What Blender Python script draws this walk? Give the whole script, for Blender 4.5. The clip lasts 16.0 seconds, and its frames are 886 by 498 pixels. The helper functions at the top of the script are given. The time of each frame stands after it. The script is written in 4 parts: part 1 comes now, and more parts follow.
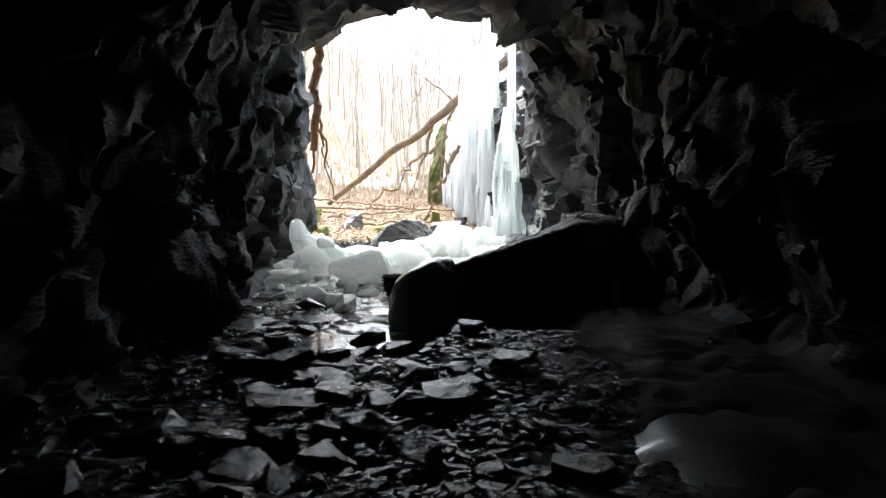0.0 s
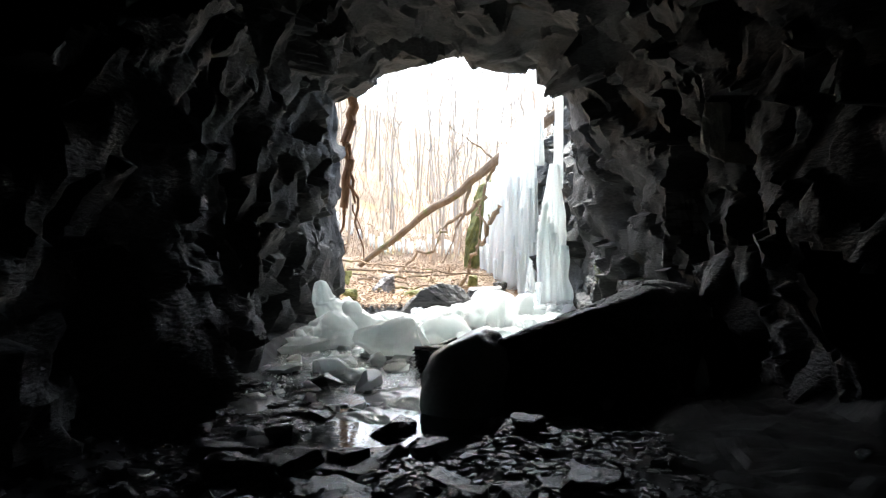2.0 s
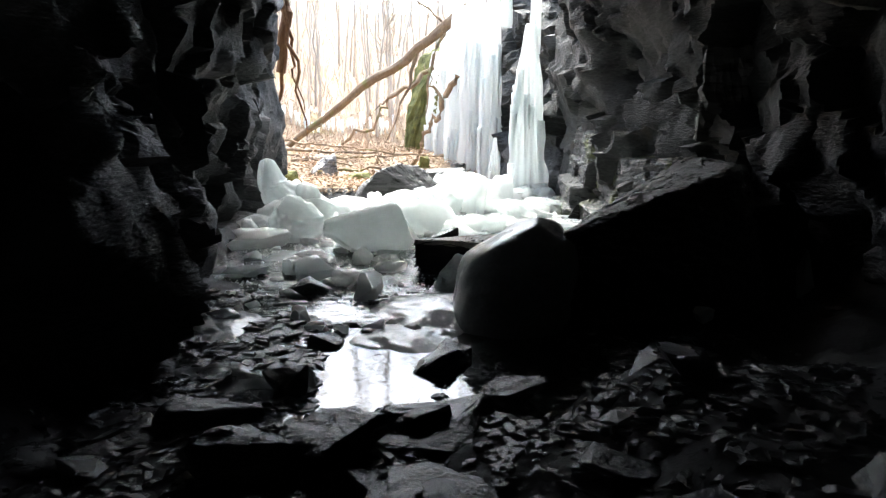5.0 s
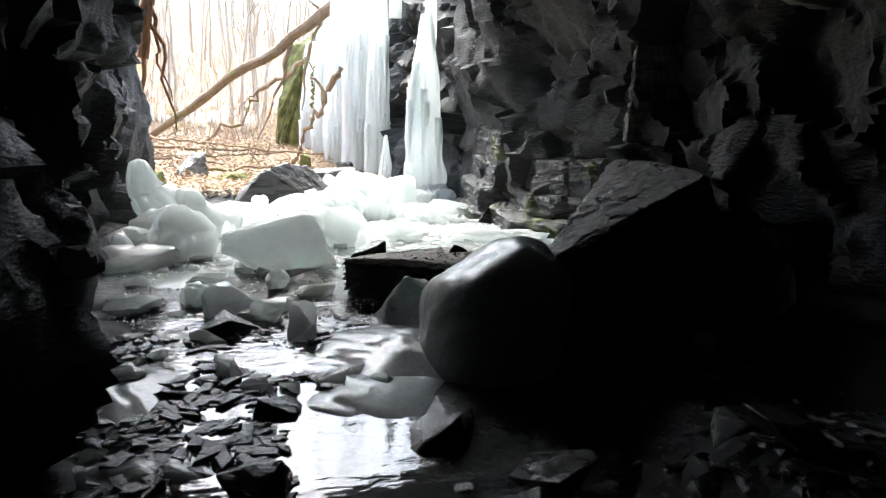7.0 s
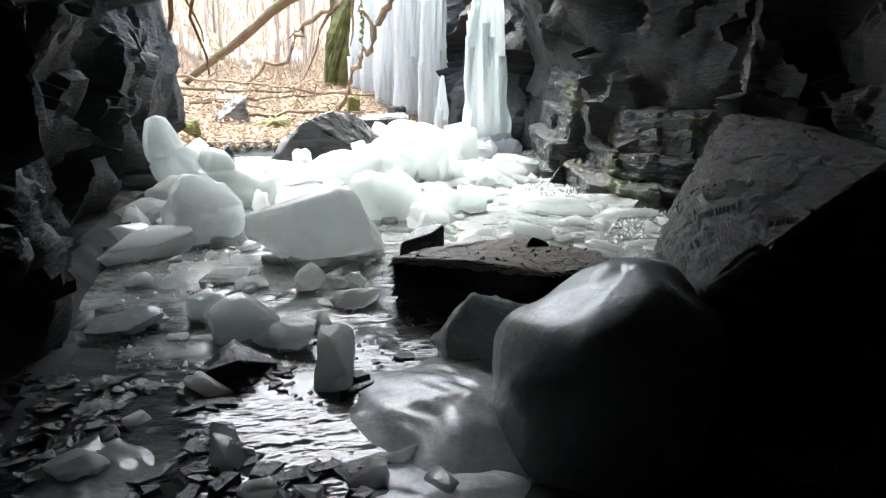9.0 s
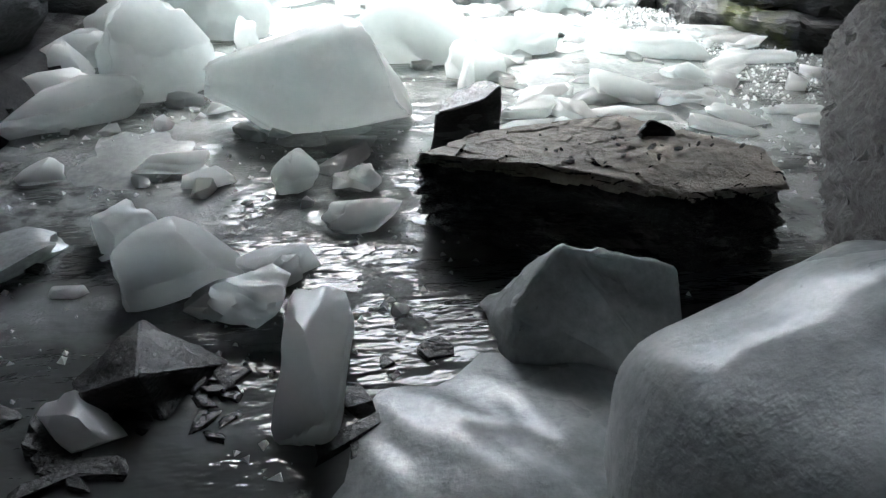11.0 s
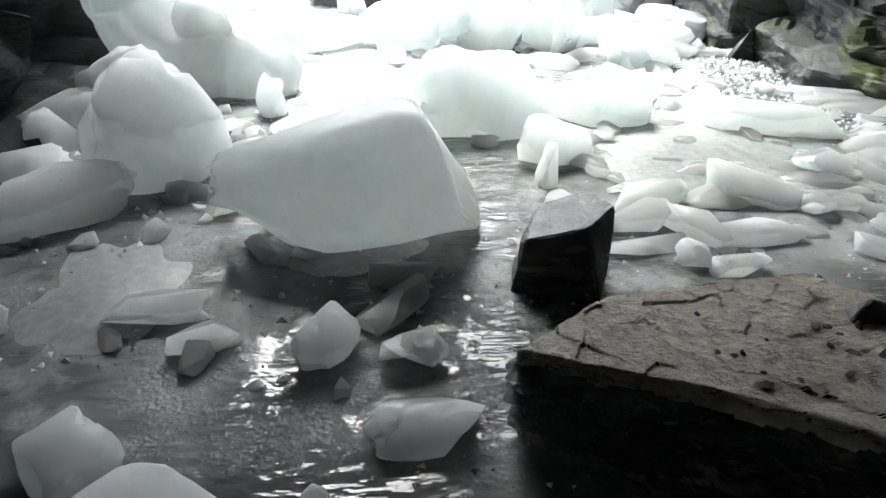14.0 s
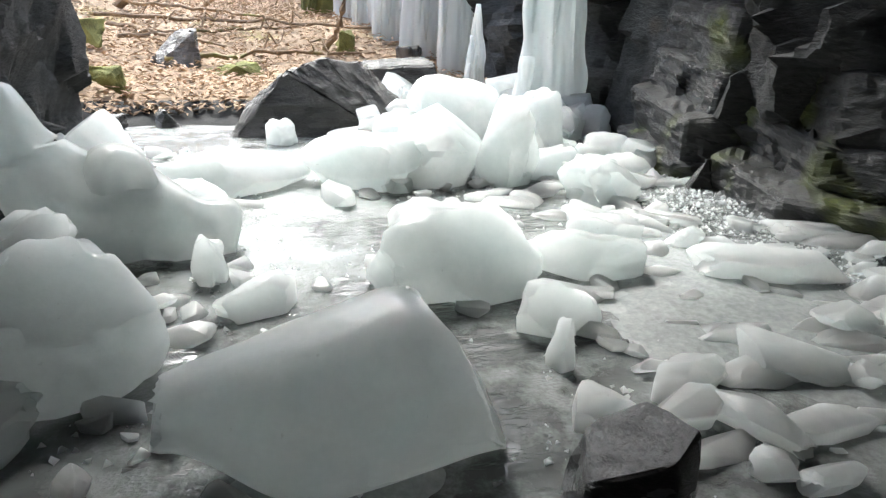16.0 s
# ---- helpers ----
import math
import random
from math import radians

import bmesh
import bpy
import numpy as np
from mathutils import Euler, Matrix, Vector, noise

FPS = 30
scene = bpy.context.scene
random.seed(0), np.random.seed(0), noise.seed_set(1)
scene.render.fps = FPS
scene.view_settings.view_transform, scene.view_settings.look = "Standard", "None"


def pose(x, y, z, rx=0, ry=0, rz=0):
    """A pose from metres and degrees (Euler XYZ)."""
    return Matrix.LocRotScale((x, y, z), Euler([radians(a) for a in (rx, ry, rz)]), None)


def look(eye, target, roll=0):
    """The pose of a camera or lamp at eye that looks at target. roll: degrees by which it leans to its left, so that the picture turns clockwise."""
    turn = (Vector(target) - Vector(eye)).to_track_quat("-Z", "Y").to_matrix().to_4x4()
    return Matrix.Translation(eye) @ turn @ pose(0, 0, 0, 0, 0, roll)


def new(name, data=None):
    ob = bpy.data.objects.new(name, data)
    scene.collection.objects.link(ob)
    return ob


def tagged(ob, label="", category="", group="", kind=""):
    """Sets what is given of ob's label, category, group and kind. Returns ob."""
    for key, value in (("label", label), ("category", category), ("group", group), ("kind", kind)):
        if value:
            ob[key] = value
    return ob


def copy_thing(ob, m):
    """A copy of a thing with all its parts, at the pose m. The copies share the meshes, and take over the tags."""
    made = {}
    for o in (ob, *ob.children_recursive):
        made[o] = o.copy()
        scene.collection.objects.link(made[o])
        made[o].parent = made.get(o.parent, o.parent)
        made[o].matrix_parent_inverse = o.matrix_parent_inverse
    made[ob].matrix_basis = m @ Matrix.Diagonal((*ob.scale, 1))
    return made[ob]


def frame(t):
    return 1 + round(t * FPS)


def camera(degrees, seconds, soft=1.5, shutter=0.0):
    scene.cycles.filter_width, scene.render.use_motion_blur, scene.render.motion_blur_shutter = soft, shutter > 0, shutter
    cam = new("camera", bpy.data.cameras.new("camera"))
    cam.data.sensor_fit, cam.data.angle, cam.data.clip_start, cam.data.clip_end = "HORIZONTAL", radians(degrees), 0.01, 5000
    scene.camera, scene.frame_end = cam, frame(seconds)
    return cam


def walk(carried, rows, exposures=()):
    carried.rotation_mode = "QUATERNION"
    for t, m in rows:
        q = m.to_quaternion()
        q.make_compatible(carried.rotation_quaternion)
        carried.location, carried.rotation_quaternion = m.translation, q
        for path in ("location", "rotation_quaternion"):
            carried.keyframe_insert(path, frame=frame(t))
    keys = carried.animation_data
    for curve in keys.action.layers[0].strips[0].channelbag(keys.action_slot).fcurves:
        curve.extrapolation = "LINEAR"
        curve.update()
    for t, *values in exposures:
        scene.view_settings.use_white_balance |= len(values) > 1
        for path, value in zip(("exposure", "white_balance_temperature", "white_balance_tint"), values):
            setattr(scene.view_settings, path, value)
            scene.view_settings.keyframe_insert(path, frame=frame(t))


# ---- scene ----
cam = camera(65.2, 16.0, soft=1.3)
METRES, EYE, TILT, LEAN, TURN = 10.5, 1.5, 0.0, 0.0, 0.0
ROWS = [
    (0.0, 0.0, 0.0, 0.0, -0.06, -6.19, 0.58),
    (0.5, 0.002, 0.0253, -0.0013, 2.27, -3.87, 0.15),
    (1.0, 0.0019, 0.0596, -0.001, 3.17, -1.44, -0.05),
    (1.5, -0.0032, 0.0998, -0.0059, 3.08, -0.45, -0.26),
    (2.0, -0.012, 0.1388, -0.0111, 2.75, -0.78, -0.36),
    (2.5, -0.0254, 0.1786, -0.0163, 2.31, -3.43, -0.4),
    (3.0, -0.0411, 0.2171, -0.023, 1.17, -7.45, -0.56),
    (5.5, -0.1362, 0.3525, -0.0333, -8.28, -10.29, -1.08),
    (6.0, -0.1528, 0.3805, -0.0317, -12.69, -10.38, -1.41),
    (6.5, -0.1627, 0.4059, -0.0302, -15.74, -10.23, -1.55),
    (7.0, -0.1725, 0.4318, -0.0318, -16.69, -10.27, -1.58),
    (7.5, -0.1766, 0.4579, -0.0265, -17.1, -10.52, -1.4),
    (8.0, -0.1629, 0.4904, -0.0143, -16.22, -10.94, -1.04),
    (8.5, -0.1543, 0.5243, -0.0162, -13.66, -12.64, -0.87),
    (9.0, -0.1468, 0.5659, -0.0152, -12.23, -15.99, -0.84),
    (11.5, -0.1166, 0.7679, -0.0371, -7.95, -32.09, -0.86),
    (12.0, -0.1241, 0.7907, -0.0318, -6.99, -31.41, -0.94),
    (12.5, -0.1217, 0.809, -0.0338, -6.72, -30.57, -0.76),
    (13.0, -0.1125, 0.8243, -0.0331, -6.64, -30.24, -0.66),
    (13.5, -0.1131, 0.8364, -0.0332, -6.33, -30.15, -0.72),
    (14.0, -0.1236, 0.8508, -0.0333, -6.34, -30.0, -1.17),
    (14.5, -0.1314, 0.8695, -0.033, -7.27, -29.01, -1.24),
    (15.0, -0.1353, 0.8931, -0.031, -8.49, -25.69, -1.38),
    (15.5, -0.141, 0.9117, -0.0314, -11.05, -22.82, -1.42),
    (16.0, -0.1494, 0.9261, -0.0268, -14.41, -21.53, -1.95),
]
EXPOSURES = [(0.0, 3.1, 6050, 4), (3.0, 2.85, 6050, 4), (5.5, 3.1, 6050, 4), (7.0, 3.1, 6050, 4), (9.0, 3.05, 5950, 3), (11.5, 3.42, 5800, 3), (14.0, 3.22, 5950, 3), (16.0, 2.42, 6000, 4)]
walk(cam, [(t, pose(0, 0, EYE, TILT, LEAN, TURN) @ pose(METRES * x, METRES * y, METRES * z, 90 + pitch, roll, yaw)) for t, x, y, z, yaw, pitch, roll in ROWS], EXPOSURES)

# ---- daylight ----
SUN_EL, SUN_AZ = radians(53), radians(-8)
world = bpy.data.worlds.new("world")
scene.world = world
world.use_nodes = True
wn = world.node_tree.nodes
sky = wn.new("ShaderNodeTexSky")
sky.sky_type, sky.sun_disc, sky.sun_elevation, sky.sun_rotation = "NISHITA", False, SUN_EL, SUN_AZ
sky.dust_density, sky.ozone_density, sky.air_density = 4.0, 0.6, 1.0
wn["Background"].inputs["Strength"].default_value = 0.15
world.node_tree.links.new(sky.outputs[0], wn["Background"].inputs["Color"])
sun_data = bpy.data.lights.new("sun", "SUN")
sun_data.energy, sun_data.angle, sun_data.color = 1.1, radians(25), (1.0, 0.975, 0.94)
sun = new("sun", sun_data)
sun_way = Vector((math.sin(SUN_AZ) * math.cos(SUN_EL), math.cos(SUN_AZ) * math.cos(SUN_EL), math.sin(SUN_EL)))
sun.matrix_world = look(Vector((0, 30, 20)) + sun_way * 40, (0, 30, 20))

WATER = -0.33


# ---- materials ----
def ramp(n, stops):
    r = n.new("ShaderNodeValToRGB")
    el = r.color_ramp.elements
    while len(el) < len(stops):
        el.new(0.5)
    for e, (p, c) in zip(el, stops):
        e.position, e.color = p, (*c, 1)
    return r


def material(name, dark, light, rough, scale, fine=20.0, bump=0.3, depth=0.03, stretch=(1, 1, 1), spread=0.0, rough_spread=0.15, spec=0.5,
             stain=None, stain_amount=0.5, stain_scale=0.0):
    """A rock, bark, earth or leaf surface: two scales of colour and relief in world metres, with stains."""
    m = bpy.data.materials.new(name)
    m.use_nodes = True
    n, li = m.node_tree.nodes, m.node_tree.links
    b = n["Principled BSDF"]
    geo = n.new("ShaderNodeNewGeometry")
    mp = n.new("ShaderNodeMapping")
    mp.inputs["Scale"].default_value = stretch
    mp.inputs["Rotation"].default_value = (0.5, 0.35, 0.2)
    li.new(geo.outputs["Position"], mp.inputs["Vector"])
    big, small = n.new("ShaderNodeTexNoise"), n.new("ShaderNodeTexNoise")
    big.inputs["Scale"].default_value, big.inputs["Detail"].default_value = scale, 6
    small.inputs["Scale"].default_value, small.inputs["Detail"].default_value, small.inputs["Roughness"].default_value = fine, 8, 0.65
    li.new(mp.outputs[0], big.inputs["Vector"])
    li.new(mp.outputs[0], small.inputs["Vector"])
    mix = n.new("ShaderNodeMath")
    mix.operation = "MULTIPLY_ADD"
    mix.inputs[1].default_value, mix.inputs[2].default_value = 0.5, 0.0
    li.new(small.outputs[0], mix.inputs[0])
    add = n.new("ShaderNodeMath")
    add.operation = "MULTIPLY_ADD"
    add.inputs[1].default_value = 0.5
    li.new(big.outputs[0], add.inputs[0])
    li.new(mix.outputs[0], add.inputs[2])
    colour = ramp(n, [(0.36, dark), (0.64, light)])
    li.new(add.outputs[0], colour.inputs[0])
    out = colour.outputs[0]
    if stain:
        sn = n.new("ShaderNodeTexNoise")
        sn.inputs["Scale"].default_value, sn.inputs["Detail"].default_value = stain_scale or scale * 0.7, 7
        li.new(geo.outputs["Position"], sn.inputs["Vector"])
        sr = ramp(n, [(1.0 - stain_amount, (0, 0, 0)), (min(1.0, 1.12 - stain_amount), (1, 1, 1))])
        li.new(sn.outputs[0], sr.inputs[0])
        sm = n.new("ShaderNodeMix")
        sm.data_type = "RGBA"
        sm.inputs["B"].default_value = (*stain, 1)
        li.new(sr.outputs[0], sm.inputs["Factor"])
        li.new(out, sm.inputs["A"])
        out = sm.outputs["Result"]
    if spread:
        info = n.new("ShaderNodeObjectInfo")
        mr = n.new("ShaderNodeMapRange")
        mr.inputs["To Min"].default_value, mr.inputs["To Max"].default_value = 1 - spread, 1 + spread
        li.new(info.outputs["Random"], mr.inputs["Value"])
        hs = n.new("ShaderNodeHueSaturation")
        li.new(mr.outputs[0], hs.inputs["Value"])
        li.new(out, hs.inputs["Color"])
        out = hs.outputs[0]
    li.new(out, b.inputs["Base Color"])
    rr = n.new("ShaderNodeMapRange")
    rr.inputs["From Min"].default_value, rr.inputs["From Max"].default_value = 0.35, 0.65
    rr.inputs["To Min"].default_value, rr.inputs["To Max"].default_value = max(0.02, rough - rough_spread), min(1, rough + rough_spread)
    li.new(big.outputs[0], rr.inputs["Value"])
    li.new(rr.outputs[0], b.inputs["Roughness"])
    b.inputs["Specular IOR Level"].default_value = spec
    bp = n.new("ShaderNodeBump")
    bp.inputs["Strength"].default_value, bp.inputs["Distance"].default_value = bump, depth
    li.new(add.outputs[0], bp.inputs["Height"])
    li.new(bp.outputs[0], b.inputs["Normal"])
    return m


def ice_material(name, dark, light, rough, sss, scale=3.0, fine=30.0, bump=0.25, flow=(1, 1, 1), clear=0.0):
    m = material(name, dark, light, rough, scale, fine, bump, 0.02, flow, 0.08, 0.1, 0.5, (0.16, 0.15, 0.13), 0.29, 26.0)
    b = m.node_tree.nodes["Principled BSDF"]
    b.inputs["Subsurface Weight"].default_value = sss
    b.inputs["Subsurface Radius"].default_value = (0.9, 1.0, 1.0)
    b.inputs["Subsurface Scale"].default_value = 0.6
    b.inputs["Transmission Weight"].default_value = clear
    b.inputs["IOR"].default_value = 1.31
    b.inputs["Coat Weight"].default_value = 0.3
    b.inputs["Coat Roughness"].default_value = 0.08
    return m


rock_mat = material("wet_slate", (0.014, 0.015, 0.015), (0.085, 0.086, 0.083), 0.62, 1.1, 16, 1.0, 0.07, (0.8, 0.8, 2.4), 0.0, 0.15, 0.3, (0.11, 0.08, 0.05), 0.36)
moss_rock_mat = material("mossy_slate", (0.012, 0.012, 0.012), (0.065, 0.065, 0.06), 0.4, 2.2, 26, 0.9, 0.04, (1, 1, 3.5), 0.0, 0.2, 0.5, (0.08, 0.095, 0.02), 0.46)
black_mat = material("black_layered_slate", (0.012, 0.012, 0.012), (0.065, 0.064, 0.06), 0.14, 3, 20, 1.0, 0.08, (1.0, 1.0, 4), 0.1, 0.1, 0.8)
slab_mat = material("dusty_slate", (0.03, 0.029, 0.027), (0.15, 0.142, 0.13), 0.3, 2.5, 40, 0.9, 0.03, (1, 1, 5), 0.15, 0.18, 0.5)
ledge_mat = material("ridged_dark_slate", (0.016, 0.016, 0.015), (0.085, 0.083, 0.078), 0.42, 2.0, 11, 1.0, 0.14, (1.2, 1.0, 4), 0.0, 0.2, 0.5)
mud_mat = material("muddy_slate_top", (0.2, 0.18, 0.15), (0.52, 0.475, 0.41), 0.5, 5, 35, 1.0, 0.04, (1, 1, 1), 0.1, 0.1, 0.3)
stone_mat = material("wet_stone", (0.012, 0.012, 0.012), (0.065, 0.065, 0.063), 0.2, 4, 50, 0.7, 0.02, (1, 1, 3), 0.35, 0.15, 0.5)
gravel_mat = material("wet_gravel", (0.006, 0.006, 0.006), (0.024, 0.0235, 0.023), 0.75, 3, 60, 0.9, 0.02, (1, 1, 1), 0.0, 0.15, 0.2)
black_mat.node_tree.nodes["Principled BSDF"].inputs["Coat Weight"].default_value = 1.0
black_mat.node_tree.nodes["Principled BSDF"].inputs["Coat Roughness"].default_value = 0.12
ice_mat = ice_material("white_ice", (0.57, 0.605, 0.6), (0.81, 0.83, 0.825), 0.2, 1.0, 2.0, 9, 0.45)
dome_mat = ice_material("grey_glazed_ice", (0.3, 0.32, 0.315), (0.52, 0.545, 0.54), 0.3, 0.5, 1.5, 26, 0.5)
fall_mat = ice_material("blue_white_fall_ice", (0.76, 0.85, 0.87), (0.92, 0.95, 0.955), 0.3, 0.9, 2.5, 18, 0.5, (1, 1, 0.12))
dome_mat.node_tree.nodes["Principled BSDF"].inputs["Subsurface Scale"].default_value = 0.12
for m in (ice_mat, fall_mat):
    # light seeps through from behind
    n, li = m.node_tree.nodes, m.node_tree.links
    tr, ms = n.new("ShaderNodeBsdfTranslucent"), n.new("ShaderNodeMixShader")
    tr.inputs["Color"].default_value = (0.88, 0.9, 0.89, 1)
    ms.inputs[0].default_value = 0.6 if m is fall_mat else 0.48
    li.new(n["Principled BSDF"].outputs[0], ms.inputs[1])
    li.new(tr.outputs[0], ms.inputs[2])
    li.new(ms.outputs[0], n["Material Output"].inputs["Surface"])
slush_mat = ice_material("frozen_slush", (0.27, 0.29, 0.285), (0.5, 0.53, 0.52), 0.2, 0.4, 1.8, 24, 0.4)
gravel_ice_mat = ice_material("dirty_floor_ice", (0.035, 0.038, 0.037), (0.11, 0.117, 0.113), 0.4, 0.1, 1.8, 24, 0.4)
bark_mat = material("brown_bark", (0.14, 0.098, 0.063), (0.36, 0.265, 0.175), 0.8, 3, 25, 0.7, 0.02, (1, 1, 0.3), 0.2, 0.1, 0.3, (0.16, 0.17, 0.05), 0.42)
tree_mat = material("grey_bark", (0.33, 0.28, 0.22), (0.6, 0.51, 0.41), 0.85, 3, 25, 0.5, 0.01, (1, 1, 0.3), 0.3, 0.1, 0.3)
root_mat = material("red_root_bark", (0.13, 0.06, 0.03), (0.3, 0.16, 0.08), 0.8, 5, 40, 0.7, 0.01, (1, 1, 0.3), 0.2, 0.1, 0.3)
leaf_mat = material("dead_leaves", (0.25, 0.165, 0.1), (0.56, 0.43, 0.31), 0.8, 1.2, 25, 0.5, 0.02, (1, 1, 1), 0.0, 0.1, 0.2)
moss_mat = material("green_moss", (0.07, 0.075, 0.03), (0.26, 0.26, 0.09), 0.9, 5, 70, 1.0, 0.02, (1, 1, 1), 0.2, 0.05, 0.2)
litter_mat = material("leaf_litter_ground", (0.17, 0.115, 0.07), (0.44, 0.34, 0.24), 0.9, 0.6, 14, 0.8, 0.05, (1, 1, 1), 0.0, 0.05, 0.2, (0.3, 0.26, 0.1), 0.4)

# still water: dark, clear and mirror-like, part skinned with thin grey ice
water_mat = bpy.data.materials.new("shallow_water")
water_mat.use_nodes = True
n, li = water_mat.node_tree.nodes, water_mat.node_tree.links
b = n["Principled BSDF"]
geo, skin, rip, fr = n.new("ShaderNodeNewGeometry"), n.new("ShaderNodeTexNoise"), n.new("ShaderNodeTexNoise"), n.new("ShaderNodeTexNoise")
for node, s, d in ((skin, 0.9, 5), (rip, 8, 3), (fr, 9, 5)):
    node.inputs["Scale"].default_value, node.inputs["Detail"].default_value = s, d
    li.new(geo.outputs["Position"], node.inputs["Vector"])
wide_waves = n.new("ShaderNodeMapping")
wide_waves.inputs["Scale"].default_value = (0.55, 1.5, 1)
li.new(geo.outputs["Position"], wide_waves.inputs["Vector"])
li.new(wide_waves.outputs[0], rip.inputs["Vector"])
sk = ramp(n, [(0.53, (0, 0, 0)), (0.64, (1, 1, 1))])
sep = n.new("ShaderNodeSeparateXYZ")
li.new(geo.outputs["Position"], sep.inputs[0])
reach = n.new("ShaderNodeMapRange")
reach.inputs["From Min"].default_value, reach.inputs["From Max"].default_value = 8.0, 10.6
reach.inputs["To Min"].default_value, reach.inputs["To Max"].default_value = -0.2, 0.02
li.new(sep.outputs["Y"], reach.inputs["Value"])
grown = n.new("ShaderNodeMath")
li.new(skin.outputs[0], grown.inputs[0])
li.new(reach.outputs[0], grown.inputs[1])
li.new(grown.outputs[0], sk.inputs[0])
wc = n.new("ShaderNodeMix")
wc.data_type = "RGBA"
wc.inputs["A"].default_value, wc.inputs["B"].default_value = (0.16, 0.166, 0.16, 1), (0.36, 0.38, 0.375, 1)
li.new(sk.outputs[0], wc.inputs["Factor"])
lace = n.new("ShaderNodeTexNoise")
lace.inputs["Scale"].default_value, lace.inputs["Detail"].default_value, lace.inputs["Roughness"].default_value = 3.2, 10, 0.72
li.new(geo.outputs["Position"], lace.inputs["Vector"])
lr = ramp(n, [(0.5, (0, 0, 0)), (0.62, (1, 1, 1))])
lg = n.new("ShaderNodeMath")
li.new(lace.outputs[0], lg.inputs[0])
li.new(reach.outputs[0], lg.inputs[1])
li.new(lg.outputs[0], lr.inputs[0])
wl = n.new("ShaderNodeMix")
wl.data_type = "RGBA"
wl.inputs["B"].default_value = (0.4, 0.42, 0.415, 1)
li.new(lr.outputs[0], wl.inputs["Factor"])
li.new(wc.outputs["Result"], wl.inputs["A"])
li.new(wl.outputs["Result"], b.inputs["Base Color"])
wr = n.new("ShaderNodeMapRange")
wr.inputs["To Min"].default_value, wr.inputs["To Max"].default_value = 0.03, 0.13
li.new(sk.outputs[0], wr.inputs["Value"])
li.new(wr.outputs[0], b.inputs["Roughness"])
hm = n.new("ShaderNodeMix")
li.new(sk.outputs[0], hm.inputs["Factor"])
calm = n.new("ShaderNodeMath")
calm.operation = "MULTIPLY"
swell = n.new("ShaderNodeMapRange")
swell.inputs["From Min"].default_value, swell.inputs["From Max"].default_value = 8.0, 9.6
swell.inputs["To Min"].default_value, swell.inputs["To Max"].default_value = 0.15, 2.2
li.new(sep.outputs["Y"], swell.inputs["Value"])
li.new(swell.outputs[0], calm.inputs[1])
li.new(rip.outputs[0], calm.inputs[0])
li.new(calm.outputs[0], hm.inputs["A"])
li.new(fr.outputs[0], hm.inputs["B"])
bp = n.new("ShaderNodeBump")
bp.inputs["Strength"].default_value, bp.inputs["Distance"].default_value = 0.6, 0.02
ha = n.new("ShaderNodeMath")
ha.operation = "MULTIPLY_ADD"
spark = n.new("ShaderNodeTexVoronoi")
spark.inputs["Scale"].default_value = 55
li.new(geo.outputs["Position"], spark.inputs["Vector"])
sg = n.new("ShaderNodeMath")
sg.operation = "MULTIPLY"
li.new(spark.outputs["Distance"], sg.inputs[0])
li.new(lr.outputs[0], sg.inputs[1])
ha.inputs[1].default_value = 0.9
li.new(sg.outputs[0], ha.inputs[0])
li.new(hm.outputs["Result"], ha.inputs[2])
li.new(ha.outputs[0], bp.inputs["Height"])
li.new(bp.outputs[0], b.inputs["Normal"])
b.inputs["IOR"].default_value = 1.33
b.inputs["Coat Weight"].default_value, b.inputs["Coat Roughness"].default_value = 0.5, 0.04
li.new(bp.outputs[0], b.inputs["Coat Normal"])
clear, murk, seen = n.new("ShaderNodeBsdfTransparent"), n.new("ShaderNodeMixShader"), n.new("ShaderNodeMapRange")
clear.inputs["Color"].default_value = (0.82, 0.86, 0.84, 1)
seen.inputs["To Min"].default_value, seen.inputs["To Max"].default_value = 0.28, 0.12
li.new(sk.outputs[0], seen.inputs["Value"])
li.new(seen.outputs[0], murk.inputs[0])
li.new(b.outputs[0], murk.inputs[1])
li.new(clear.outputs[0], murk.inputs[2])
li.new(murk.outputs[0], n["Material Output"].inputs["Surface"])


# ---- mesh helpers ----
def part(name, bm, mat, parent=None, label="", smooth=False):
    """Links a bmesh as one mesh object, under a thing or part if one is given."""
    me = bpy.data.meshes.new(name)
    bm.normal_update()
    bm.to_mesh(me)
    bm.free()
    me.materials.append(mat)
    if smooth:
        me.polygons.foreach_set("use_smooth", [True] * len(me.polygons))
    ob = new(name, me)
    if parent:
        ob.parent = parent
    if label:
        ob["label"] = label
    return ob


def grid_mesh(name, verts, faces, mat, smooth=False):
    me = bpy.data.meshes.new(name)
    me.from_pydata(verts, [], faces)
    me.materials.append(mat)
    if smooth:
        me.polygons.foreach_set("use_smooth", [True] * len(me.polygons))
    me.update()
    return new(name, me)


def facet(p, size, tilt, seed=0.0):
    """Height of broken rock: flat tilted facets with steps between them."""
    q = Vector((p[0] / size + seed, p[1] / size, p[2] / size * 0.8))
    c = noise.voronoi(q)[1][0]
    h = noise.cell_vector(c * 17.3)
    g = noise.cell_vector(c * 31.7 + Vector((5, 5, 5)))
    return size * (0.3 * (h.x - 0.5) + tilt * (g - Vector((0.5, 0.5, 0.5))).dot(q - c) * 2)


